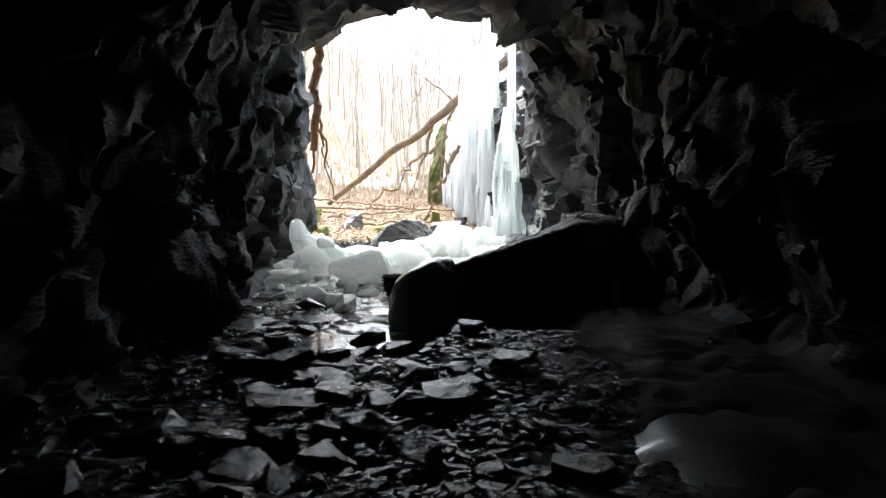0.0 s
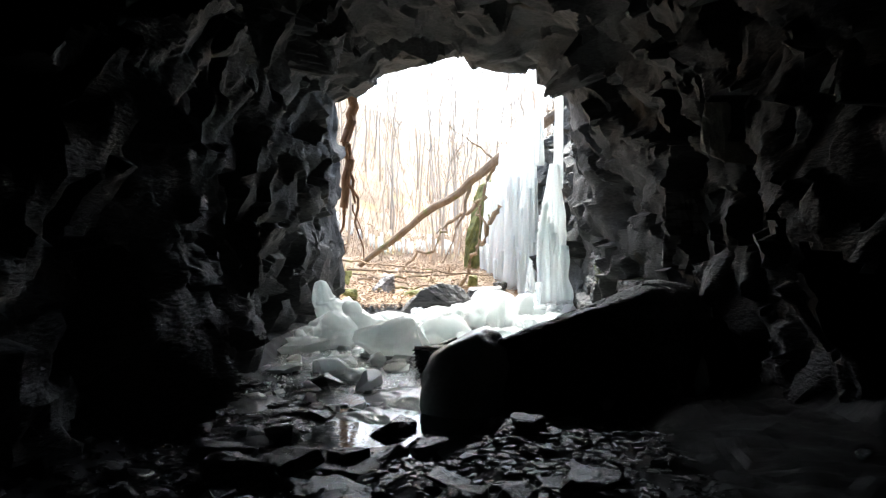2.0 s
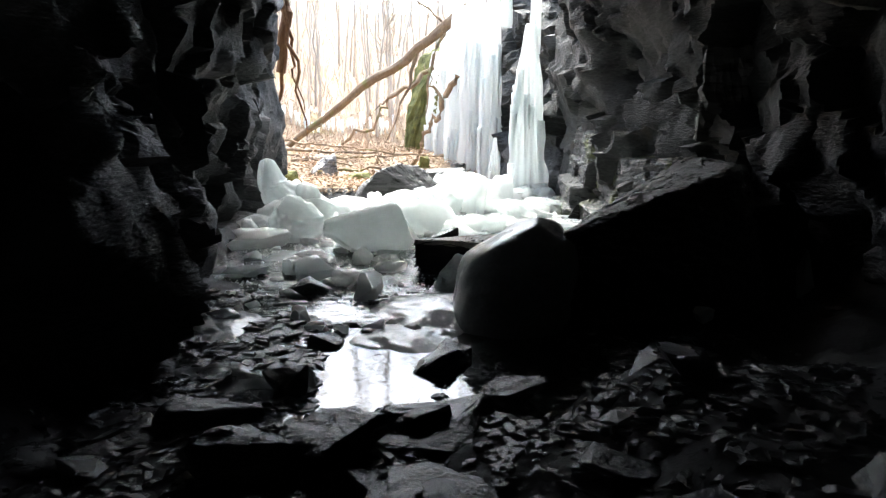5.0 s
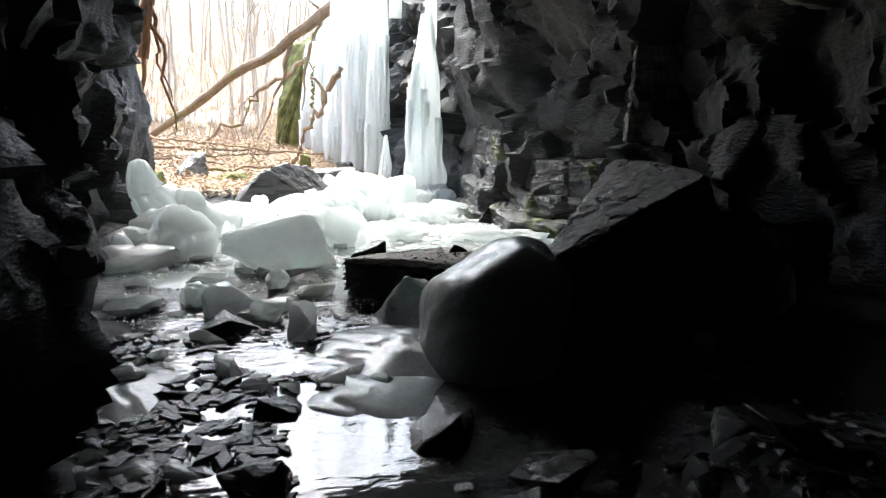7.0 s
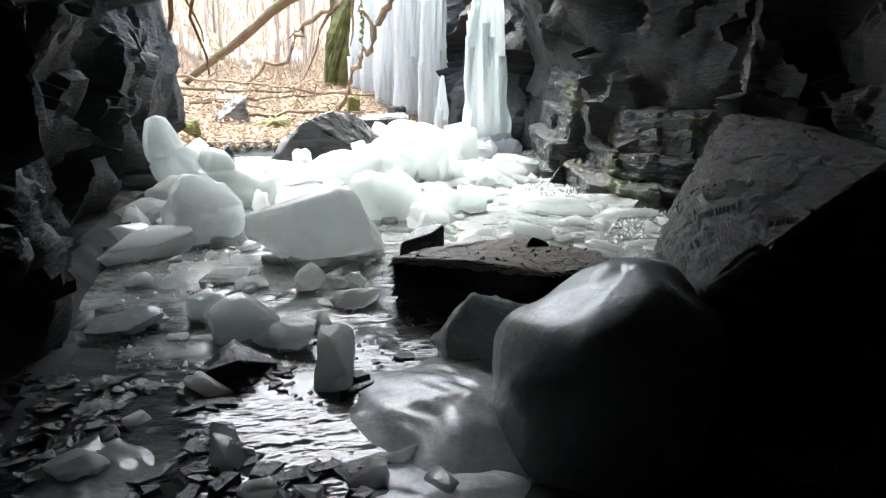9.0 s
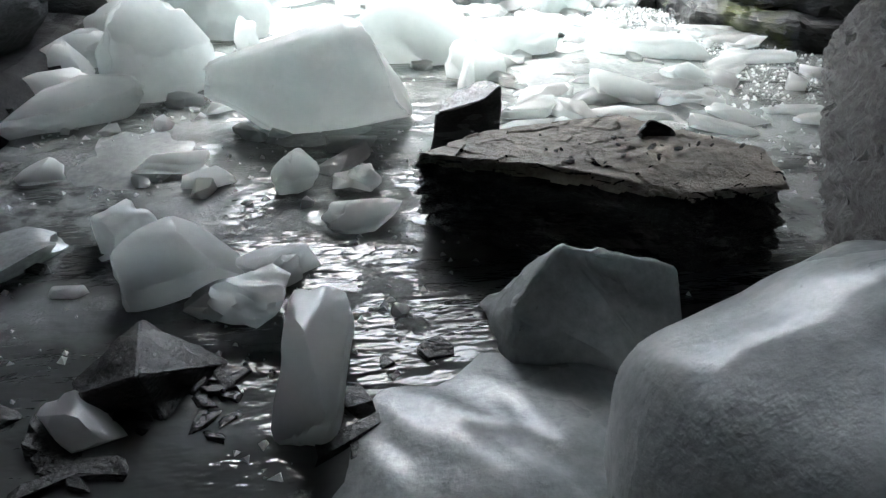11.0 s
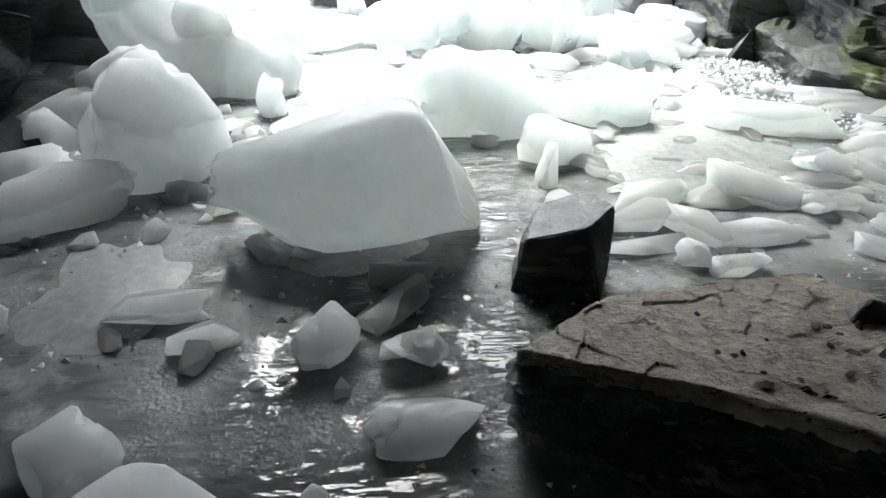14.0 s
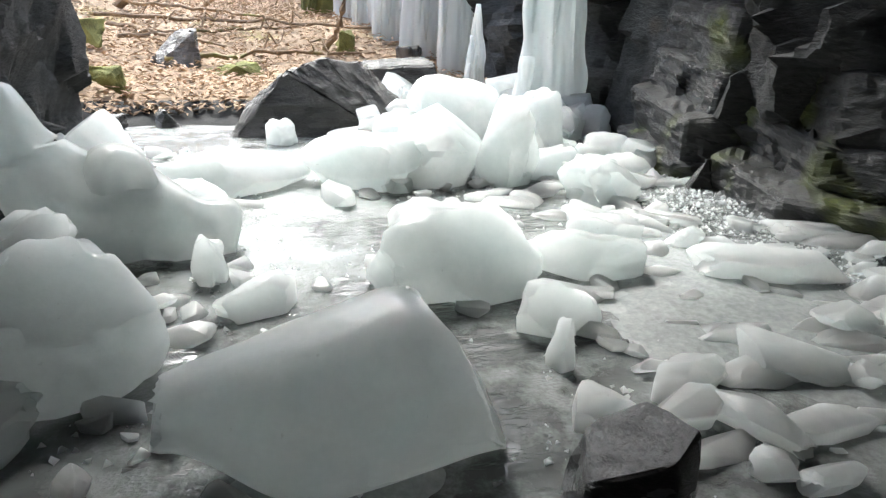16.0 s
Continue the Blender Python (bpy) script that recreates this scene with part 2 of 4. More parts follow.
def rough_rock(p, k=1.0):
    x, y, z = p
    w = Vector((x, 0.82 * y + 0.57 * z, 1.7 * (0.82 * z - 0.57 * y))) + 0.06 * noise.noise_vector(Vector(p) * 1.6)
    broad = 0.14 * noise.noise(w * 0.9) + 0.07 * noise.noise(w * 2.1)
    return k * (broad + 0.6 * facet(w, 1.5, 0.55) + 0.5 * facet(w, 0.62, 0.6, 7) + 0.24 * facet(w, 0.27, 0.55, 3) + 0.03 * noise.noise(w * 4) + 0.012 * noise.noise(w * 11))


def hull(points, seed, wear=0.02, cuts=2, bevel=0.015, strata=0.0, plates=0.16):
    """An angular rock from its corners, its faces roughened and its edges worn."""
    bm = bmesh.new()
    for p in points:
        bm.verts.new(p)
    out = bmesh.ops.convex_hull(bm, input=bm.verts)
    bmesh.ops.delete(bm, geom=[v for v in bm.verts if not v.link_faces], context="VERTS")
    bmesh.ops.dissolve_limit(bm, angle_limit=0.12, verts=bm.verts, edges=bm.edges)
    if bevel:
        bmesh.ops.bevel(bm, geom=bm.edges, offset=bevel, segments=1, affect="EDGES", clamp_overlap=True)
    bmesh.ops.triangulate(bm, faces=bm.faces)
    if cuts:
        bmesh.ops.subdivide_edges(bm, edges=bm.edges, cuts=cuts, use_grid_fill=True)
    bm.normal_update()
    s = Vector((seed * 3.7, seed * 1.3, seed * 2.1))
    for v in bm.verts:
        v.co += v.normal * wear * (facet(v.co + s, plates, 0.6) * 1.45 / plates + 0) + v.normal * min(wear, 0.015) * noise.noise((v.co + s) * 14) * 0.8
        if strata < 0:
            # thin beds, each broken off at its own depth
            q = v.co + s
            bed = q.z * 21 + 2.6 * noise.noise(Vector((q.x * 2.2, q.y * 2.2, q.z * 3))) + 0.8 * q.x
            cell = math.floor(bed)
            jut = noise.noise(Vector((q.x * 5, q.y * 5, cell * 7.3))) + 0.6 * noise.noise(Vector((q.x * 14, q.y * 14, cell * 3.1)))
            v.co -= v.normal * strata * (1 - abs(v.normal.z)) * (0.45 * jut - 0.55 * (bed - cell))
        elif strata:
            q = v.co + s
            side = 1 - 0.75 * abs(v.normal.z)
            v.co += v.normal * strata * side * (noise.noise(Vector((q.x * 4, q.y * 4, q.z * 15 + 4 * q.x))) + 0.45 * noise.noise(Vector((q.x * 13, q.y * 13, q.z * 34))))
    return bm


def stone_bm(w, d, h, seed, cuts=1, wear=None):
    rnd = random.Random(seed)
    pts = []
    for i in range(13):
        a = rnd.uniform(0, 6.28)
        r = rnd.uniform(0.75, 1.0)
        z = rnd.choice((0.0, 0.15, 0.8, 1.0)) + rnd.uniform(-0.08, 0.08)
        taper = 1.0 - 0.28 * z
        pts.append((math.cos(a) * r * taper * w / 2, math.sin(a) * r * taper * d / 2, z * h))
    return hull(pts, seed, wear if wear is not None else 0.08 * min(w, d, h), cuts, 0.03 * min(w, d, h))


def ice_bm(w, d, h, seed, power=3.2, cuts=4, lump=0.12, chip=0.04, breaks=9):
    """A chunk of broken ice: a rounded, lumpy block with a few flat breaks."""
    rnd = random.Random(seed)
    bm = bmesh.new()
    bmesh.ops.create_icosphere(bm, subdivisions=cuts, radius=1)
    planes = []
    for i in range(breaks):
        v = Vector((rnd.uniform(-1, 1), rnd.uniform(-1, 1), rnd.uniform(-0.5, 1))).normalized()
        planes.append((v, rnd.uniform(0.55, 0.88)))
    s = Vector((seed * 2.3, seed * 0.7, seed * 1.9))
    for v in bm.verts:
        c = v.co.copy()
        k = (abs(c.x) ** power + abs(c.y) ** power + abs(c.z) ** power) ** (-1 / power)
        c = c * k * (1 + lump * noise.noise(c * 1.6 + s) + 0.3 * lump * noise.noise(c * 4 + s))
        for nv, dist in planes:
            over = c.dot(nv) - dist
            if over > 0:
                c -= nv * over * (1 - chip)
        v.co = Vector((c.x * w / 2, c.y * d / 2, c.z * h / 2))
    return bm


def tube(bm, pts, radii, sides=7, seed=0.0, rag=0.12):
    """A tapered, uneven branch or icicle along a line."""
    rings = []
    for i, (p, r) in enumerate(zip(pts, radii)):
        p = Vector(p)
        t = (Vector(pts[min(i + 1, len(pts) - 1)]) - Vector(pts[max(i - 1, 0)])).normalized()
        u = t.orthogonal().normalized() if abs(t.z) > 0.9 else t.cross(Vector((0, 0, 1))).normalized()
        w = t.cross(u)
        ring = []
        for k in range(sides):
            a = 2 * math.pi * k / sides
            o = u * math.cos(a) + w * math.sin(a)
            rr = r * (1 + rag * noise.noise(o * 1.5 + p * 2 + Vector((seed, 0, 0))) * 2)
            ring.append(bm.verts.new(p + o * rr))
        rings.append(ring)
    for a, c in zip(rings, rings[1:]):
        for k in range(sides):
            bm.faces.new((a[k], a[(k + 1) % sides], c[(k + 1) % sides], c[k]))
    bm.faces.new(list(reversed(rings[0])))
    bm.faces.new(rings[-1])


def crooked(a, c, steps, sway, seed):
    a, c = Vector(a), Vector(c)
    return [a.lerp(c, i / steps) + noise.noise_vector(Vector((seed, i * 0.55, seed * 0.3))) * sway * math.sin(math.pi * i / steps) for i in range(steps + 1)]


# ---- ground levels ----
def smooth01(v):
    v = max(0.0, min(1.0, v))
    return v * v * (3 - 2 * v)


def ground_z(x, y):
    inside = 0.0 - 0.29 * smooth01((y - 2.6) / 2.0)
    # the stream bed lies lower from the rubble to the mouth
    inside -= 0.2 * smooth01((y - 6.5) / 0.8) * (1 - smooth01((abs(x + 0.45) - 1.55) / 0.7) * (1 - smooth01((y - 9.5) / 1.5)))
    inside += 0.34 * smooth01((abs(x) - 2.75) / 0.5) * (1 - smooth01((y - 14) / 3))
    inside += 0.26 * smooth01((x + 0.5) / 0.7) * (1 - smooth01((y - 7.5) / 1.5)) * smooth01((y - 3) / 2)
    far = 0.03 * max(0, y - 20) + 0.0028 * max(0, y - 26) ** 2 * (0.5 if y < 40 else 0.3)
    far += 0.2 * max(0, y - 27) * smooth01((y - 27) / 4)
    far = min(far, 9 + 0.02 * y)
    outside = -0.16 + 0.35 * smooth01((y - 18.5) / 5) + far
    outside += 0.55 * max(0, -x - 4.2 + 0.02 * (y - 18)) ** 0.9 * smooth01((y - 19) / 6) if -x - 4.2 + 0.02 * (y - 18) > 0 else 0
    outside = min(outside, 40)
    k = smooth01((y - 16.6) / 1.6)
    return inside * (1 - k) + outside * k


def bumps(x, y):
    p = Vector((x, y, 0.0))
    near = 1.0 if y < 8 else 0.55
    return near * (0.05 * noise.noise(p * 1.8) + 0.05 * facet((x, y, 0), 0.45, 0.5, 2) + 0.035 * noise.noise(p * 5.5))


# ---- tunnel ----
def section(y):
    """Half-widths, top and bottom of the tunnel at y."""
    left = -3.05 - 0.3 * smooth01((y - 9) / 6)
    right = 2.95 - 0.75 * smooth01((y - 12) / 4.5)
    top = 5.45 - 0.25 * smooth01((y - 13) / 3)
    return left, right, top


def outline(y, count):
    left, right, top = section(y)
    cx, a, low = (left + right) / 2, (right - left) / 2, -0.8
    th = np.linspace(0, math.pi, 400)
    c, s = np.cos(th), np.sin(th)
    px = cx - a * np.sign(c) * np.abs(c) ** (2 / 3.6)
    pz = low + (top - low) * np.abs(s) ** (2 / 4.2)
    run = np.concatenate(([0], np.cumsum(np.hypot(np.diff(px), np.diff(pz)))))
    want = np.linspace(0, run[-1], count)
    px, pz = np.interp(want, run, px), np.interp(want, run, pz)
    # towards the mouth the vault changes into a broken, lopsided opening
    k = smooth01((y - 13.2) / 3.3)
    run = np.concatenate(([0], np.cumsum(np.hypot(np.diff(MOUTH[:, 0]), np.diff(MOUTH[:, 1])))))
    want = np.linspace(0, run[-1], count)
    return px + k * (np.interp(want, run, MOUTH[:, 0]) - px), pz + k * (np.interp(want, run, MOUTH[:, 1]) - pz)


MOUTH = np.array(((-2.95, -0.8), (-3.15, 1.4), (-3.25, 3.0), (-3.15, 4.3), (-2.7, 4.6), (-2.2, 5.05), (-0.4, 5.4), (-0.25, 5.1), (0.25, 4.98), (1.15, 5.12), (1.25, 4.75), (1.7, 4.4), (1.95, 3.2), (2.15, 1.0), (2.15, -0.8)))


NV = 240
ys = np.concatenate((np.arange(-4.0, 5.0, 0.16), np.arange(5.0, 16.75, 0.052)))
inner, outer = [], []
for y in ys:
    px, pz = outline(y, NV)
    ring, oring = [], []
    for j in range(NV):
        x, z = px[j], pz[j]
        j0, j1 = max(j - 1, 0), min(j + 1, NV - 1)
        tx, tz = px[j1] - px[j0], pz[j1] - pz[j0]
        ln = math.hypot(tx, tz)
        nx, nz = tz / ln, -tx / ln
        h = (rough_rock((x, y, z)) + 0.1 * noise.noise(Vector((x, y, z)) * 0.6)) * (1 - 0.55 * smooth01((y - 14.8) / 1.6))
        ring.append((x + nx * h, y + 0.12 * h, z + nz * h))
        oring.append((x - nx * 1.3, y, z - nz * 1.3))
    inner.append(ring)
    outer.append(oring)


def shell(name, j0, j1, label):
    """A stretch of the rock round the tunnel, as a solid from its face to 1.3 m behind it."""
    nr, nc = len(ys), j1 - j0 + 1
    verts = [inner[i][j] for i in range(nr) for j in range(j0, j1 + 1)] + [outer[i][j] for i in range(nr) for j in range(j0, j1 + 1)]
    off = nr * nc
    faces = []
    for i in range(nr - 1):
        for j in range(nc - 1):
            a = i * nc + j
            faces.append((a, a + nc, a + nc + 1, a + 1))
            faces.append((off + a, off + a + 1, off + a + nc + 1, off + a + nc))
    for i in range(nr - 1):
        for j in (0, nc - 1):
            a = i * nc + j
            faces.append((a, off + a, off + a + nc, a + nc) if j == 0 else (a, a + nc, off + a + nc, off + a))
    for j in range(nc - 1):
        for i in (0, nr - 1):
            a = i * nc + j
            faces.append((a, a + 1, off + a + 1, off + a) if i == 0 else (a, off + a, off + a + 1, a + 1))
    ob = grid_mesh(name, verts, faces, rock_mat, True)
    ob.data.set_sharp_from_angle(angle=0.8)
    return tagged(ob, label, "rock wall", kind="structure")


JL, JR = 80, 159
shell("wall_left", 0, JL, "dark wet broken slate wall of the tunnel")
shell("ceiling", JL, JR, "dark rough slate roof of the tunnel")
shell("wall_right", JR, NV - 1, "dark wet layered slate wall of the tunnel")

# the blind end behind the camera
bm = bmesh.new()
bmesh.ops.create_cube(bm, size=1, matrix=Matrix.Translation((0, -4.4, 2.4)) @ Matrix.Diagonal((8.6, 1.0, 8.0, 1)))
bmesh.ops.subdivide_edges(bm, edges=bm.edges, cuts=14, use_grid_fill=True)
for v in bm.verts:
    v.co.y += rough_rock(v.co) * 0.6
tagged(part("wall_back", bm, rock_mat), "dark slate end wall of the tunnel", "rock wall", kind="structure")

# floor of the tunnel and the ground outside
fx, fy = np.linspace(-4.2, 4.2, 130), np.linspace(-4.2, 18.0, 330)
verts = [(x, y, ground_z(x, y) + bumps(x, y) * (1 - smooth01((y - 17) / 1))) for y in fy for x in fx]
faces = [(j * 130 + i, j * 130 + i + 1, (j + 1) * 130 + i + 1, (j + 1) * 130 + i) for j in range(329) for i in range(129)]
floor = tagged(grid_mesh("floor", verts, faces, gravel_mat), "wet black slate rubble floor of the tunnel", "floor", kind="structure")

u = np.linspace(-1, 1, 121)
gx = 26 * u + 154 * u ** 5
gy = 18.0 + 40 * np.linspace(0, 1, 110) + 260 * np.linspace(0, 1, 110) ** 4
verts = [(x, y, ground_z(x, y) + (0.12 * noise.noise(Vector((x, y, 0)) * 0.5) + 0.05 * noise.noise(Vector((x, y, 3)) * 2)) * smooth01((y - 18) / 1.5)) for y in gy for x in gx]
faces = [(j * 121 + i, j * 121 + i + 1, (j + 1) * 121 + i + 1, (j + 1) * 121 + i) for j in range(109) for i in range(120)]
tagged(grid_mesh("ground", verts, faces, litter_mat, True), "forest floor covered in brown dead leaves", "ground", kind="structure")

# hillside over the tunnel
hx, hy = np.linspace(-40, 40, 60), np.linspace(-14, 17.2, 30)
verts = []
for y in hy:
    for x in hx:
        z = 8.0 + 0.35 * (17 - y) - 0.004 * x * x + 0.5 * noise.noise(Vector((x, y, 0)) * 0.25)
        if y > 17.0 and abs(x) > 3.4:
            z = -0.6
        verts.append((x, y, z))
faces = [(j * 60 + i, j * 60 + i + 1, (j + 1) * 60 + i + 1, (j + 1) * 60 + i) for j in range(29) for i in range(59)]
tagged(grid_mesh("hillside", verts, faces, litter_mat, True), "leaf-covered hillside above the tunnel", "hill", kind="structure")

# water
wx, wy = np.linspace(-3.6, 3.4, 50), np.linspace(6.2, 18.3, 90)
verts = [(x, y, WATER + 0.004 * noise.noise(Vector((x, y, 0)) * 2)) for y in wy for x in wx]
faces = [(j * 50 + i, j * 50 + i + 1, (j + 1) * 50 + i + 1, (j + 1) * 50 + i) for j in range(89) for i in range(49)]
tagged(grid_mesh("water", verts, faces, water_mat, True), "shallow still meltwater partly skinned with grey ice", "water", kind="structure")


# ---- rocks in the tunnel ----
def rock(points, label, name="slate_boulder", mat=slab_mat, wear=0.03, cuts=3, bevel=0.03, seed=1, group="", strata=0.0, plates=0.16):
    ob = part(name, hull(points, seed, wear, cuts, bevel, strata, plates), mat)
    return tagged(ob, label, "rock", group)


# the long fallen slab by the wall
rock([(0.0, 8.25, -0.45), (1.95, 8.7, -0.45), (0.0, 8.3, 0.36), (1.1, 8.8, 0.52), (1.75, 9.15, 0.82), (2.05, 10.3, 0.86), (2.62, 12.05, 0.8), (3.1, 11.4, 0.72), (2.2, 9.4, -0.45),
      (1.5, 10.55, -0.1), (1.5, 10.55, -0.5), (2.4, 12.4, -0.1), (2.4, 12.4, -0.5), (3.0, 12.6, -0.4), (0.45, 9.5, 0.0), (0.45, 9.5, -0.45)],
     "huge sloping slate ledge fallen against the tunnel wall", "slate_ledge", ledge_mat, 0.018, 70, 0.03, 3, "", 0.05, 0.3)
slab = rock([(-0.93, 10.36, 0.0), (-0.6, 10.62, -0.01), (0.05, 10.64, 0.03), (0.5, 10.15, 0.04), (0.45, 9.88, 0.0), (0.04, 9.86, 0.0), (-0.5, 10.14, 0.03), (-0.93, 10.4, -0.2),
             (-0.9, 10.36, -0.5), (-0.48, 10.02, -0.5), (0.0, 9.78, -0.5), (0.5, 9.9, -0.5), (0.3, 10.7, -0.5), (-0.6, 10.75, -0.5)],
            "black layered slate block with a muddy brown top", "slate_block", black_mat, 0.008, 64, 0.012, 5, "", -0.085, 0.12)
slab.data.materials.append(mud_mat)
for f in slab.data.polygons:
    if f.normal.z > 0.6 and f.center.z > -0.035:
        f.material_index = 1
rnd = random.Random(31)
bm = bmesh.new()
for i in range(70):
    x, y = rnd.uniform(-0.75, 0.38), rnd.uniform(10.0, 10.65)
    if x + (y - 10.45) * 0.6 < -0.6 or (x > 0.15 and y > 10.4):
        continue
    r = rnd.uniform(0.005, 0.02)
    z = 0.02 + 0.09 * (x + 0.3) * 0.5 - 0.09 * (y - 10.2)
    bmesh.ops.create_icosphere(bm, subdivisions=1, radius=r, matrix=Matrix.Translation((x, y, z + 0.01)) @ Matrix.Rotation(rnd.uniform(0, 3), 4, "Y") @ Matrix.Diagonal((1.3, 0.9, 0.5, 1)))
tagged(part("slate_crumbs", bm, slab_mat), "brown slate crumbs strewn on the block", "gravel", kind="stuff")
rock([(0.0, 10.36, 0.0), (0.22, 10.3, 0.0), (0.24, 10.42, 0.0), (0.05, 10.45, 0.0), (0.08, 10.38, 0.1), (0.18, 10.37, 0.06)],
     "black splinter of slate lying on the block", "slate_rock", stone_mat, 0.006, 2, 0.005, 33)
rock([(-0.77, 11.12, -0.4), (-0.42, 11.05, -0.4), (-0.35, 11.35, -0.4), (-0.7, 11.4, -0.4), (-0.72, 11.15, -0.12), (-0.5, 11.07, -0.02), (-0.38, 11.15, 0.02), (-0.42, 11.38, -0.02), (-0.62, 11.4, -0.1)],
     "small black angular slate rock standing in ice", "slate_rock", stone_mat, 0.012, 4, 0.01, 8)
# dark boulder at the mouth
rock([(-1.95, 16.7, -0.45), (-0.1, 16.6, -0.45), (0.1, 17.5, -0.4), (-1.7, 17.7, -0.4), (-1.3, 16.9, 0.3), (-0.95, 17.0, 0.42), (-0.5, 17.1, 0.36), (-0.15, 17.0, 0.0), (-1.7, 17.0, -0.05)],
     "dark pointed boulder at the tunnel mouth", "boulder", slab_mat, 0.03, 6, 0.03, 11)
rock([(-0.4, 18.0, -0.3), (0.6, 17.8, -0.3), (0.6, 18.7, -0.3), (-0.5, 18.8, -0.3), (-0.3, 18.1, 0.18), (0.5, 17.95, 0.24), (0.5, 18.6, 0.26), (-0.3, 18.6, 0.2)],
     "flat pale boulder behind the mouth boulder", "boulder", slab_mat, 0.03, 5, 0.03, 12)
rock([(1.72, 14.45, -0.4), (1.98, 14.42, -0.4), (1.95, 14.6, -0.4), (1.75, 14.6, -0.4), (1.92, 14.5, -0.08), (1.97, 14.52, -0.1)],
     "small black wedge of slate at the ice edge", "slate_rock", stone_mat, 0.01, 2, 0.008, 13)
# outcrops at the foot of the wall by the mouth
def outcrop(corners, top, lean, count, seed, label):
    """Rock in thick tilted beds, each set back or jutting a little from the one below."""
    rnd = random.Random(seed)
    thing = tagged(new("rock_outcrop"), label, "rock")
    z = -0.5
    for k in range(count):
        h = (top + 0.5) / count * rnd.uniform(0.85, 1.25)
        out = lean * (z + 0.5) + rnd.uniform(-0.12, 0.1)
        pts = []
        for x, y, grip in corners:
            for zz in (z - 0.04, z + h):
                pts.append((x + (1 - grip) * (out + rnd.uniform(-0.06, 0.06)), y + rnd.uniform(-0.07, 0.07), zz + 0.22 * (x - 2.2) + 0.1 * (y - 15)))
        part("rock_bed", hull(pts, seed + k, 0.05, 16, 0.025, 0.025, 0.35), moss_rock_mat, thing)
        z += h * 0.93
    return thing


outcrop(((1.8, 14.85, 0), (2.3, 14.5, 0.2), (3.1, 14.3, 1), (3.1, 16.0, 1), (1.85, 15.9, 0)), 1.25, 0.3, 4, 14, "layered slate outcrop at the foot of the wall")
outcrop(((2.0, 13.7, 0), (2.5, 12.8, 0.2), (3.1, 12.4, 1), (3.1, 14.7, 1), (2.05, 14.55, 0)), 0.75, 0.55, 3, 15, "mossy layered slate outcrop beside the ice")

# pale and jutting plates high on the wall
rock([(3.6, 9.5, 2.2), (2.75, 9.7, 2.3), (2.55, 10.0, 2.5), (2.6, 9.95, 3.1), (2.75, 9.8, 3.35), (3.8, 9.6, 3.2), (3.8, 10.3, 2.3), (3.7, 10.4, 3.2), (2.75, 10.25, 2.7)],
     "pale brown slate plate jutting from the wall", "rock_plate", mud_mat, 0.02, 8, 0.02, 21, "", 0.04)
rock([(2.6, 11.8, 1.0), (2.65, 11.75, 2.1), (3.2, 11.6, 0.9), (3.2, 11.6, 2.2), (2.75, 12.15, 1.1), (2.8, 12.1, 2.0), (3.2, 12.4, 1.5)],
     "grey slate rib jutting from the wall", "rock_plate", slab_mat, 0.03, 8, 0.02, 22, "", 0.05)


def put(ob, x, y, z, rz=0, rx=0, ry=0):
    ob.matrix_basis = pose(x, y, z, rx, ry, rz)
    return ob


# loose slabs of slate on the floor
def slate(x, y, w, d, h, rz=0, rx=0, ry=0, z=None, label="wet flat slab of black slate on the floor"):
    seed = int(abs(x) * 97 + y * 131) + 1
    h *= 0.62 if w < 0.4 else 1.0
    ob = part("slate_slab", stone_bm(w, d, h, seed, 4 if w > 0.3 else 2), stone_mat)
    tagged(ob, label, "rock", "loose slate slabs")
    return put(ob, x, y, (ground_z(x, y) + 0.0 if z is None else z) - 0.02, rz, rx, ry)


slate(-1.88, 9.5, 0.56, 0.5, 0.2, 15, 0, -6, WATER - 0.06, "wet slate slab with frost on its top")
slate(-2.3, 9.45, 0.36, 0.4, 0.14, 40, 4, 0, WATER - 0.05)
slate(-1.6, 8.0, 0.4, 0.28, 0.12, 10, 0, 6, WATER - 0.04)
slate(-1.84, 8.62, 0.3, 0.26, 0.11, 70, 0, 0, WATER - 0.03)
slate(-1.76, 8.36, 0.2, 0.16, 0.08, 20, 0, 0, WATER - 0.03)
slate(-1.75, 7.2, 0.5, 0.36, 0.17, 25, 4, -16, WATER - 0.02, "black angular slate rock standing in the puddle")
slate(-0.85, 7.6, 0.42, 0.7, 0.14, -30, -5, -3, WATER - 0.02, "slate slab with a shining wet face")
slate(-1.0, 6.55, 1.1, 0.9, 0.16, 20, 7, -5, -0.36, "large flat slate slab lying on rubble")
slate(-0.5, 7.0, 0.5, 0.4, 0.14, -15, 6, 0, -0.34)
slate(-2.1, 6.8, 0.75, 0.5, 0.16, 12, 6, 6, -0.36)
slate(-2.72, 8.05, 0.3, 0.3, 0.16, 12, 6, 6, WATER - 0.04)
slate(-0.2, 3.7, 0.46, 0.45, 0.14, 35, 14, 8, -0.1, "wet slate slab shining in the daylight")
slate(-0.46, 3.7, 0.2, 0.26, 0.12, 60, 12, -8, -0.06)
slate(-0.86, 3.36, 0.3, 0.26, 0.1, 10, 12, 4, -0.05)
slate(-1.2, 5.4, 1.2, 1.3, 0.2, 15, 4, 2, -0.38, "large flat slate slab among rubble")
slate(0.2, 5.1, 0.62, 0.5, 0.16, -10, 8, 4, -0.36)
slate(1.0, 4.1, 0.42, 0.36, 0.14, 20, 8, 0, -0.2)
slate(-1.1, 4.2, 0.5, 0.45, 0.18, 50, 5, -10, -0.25)
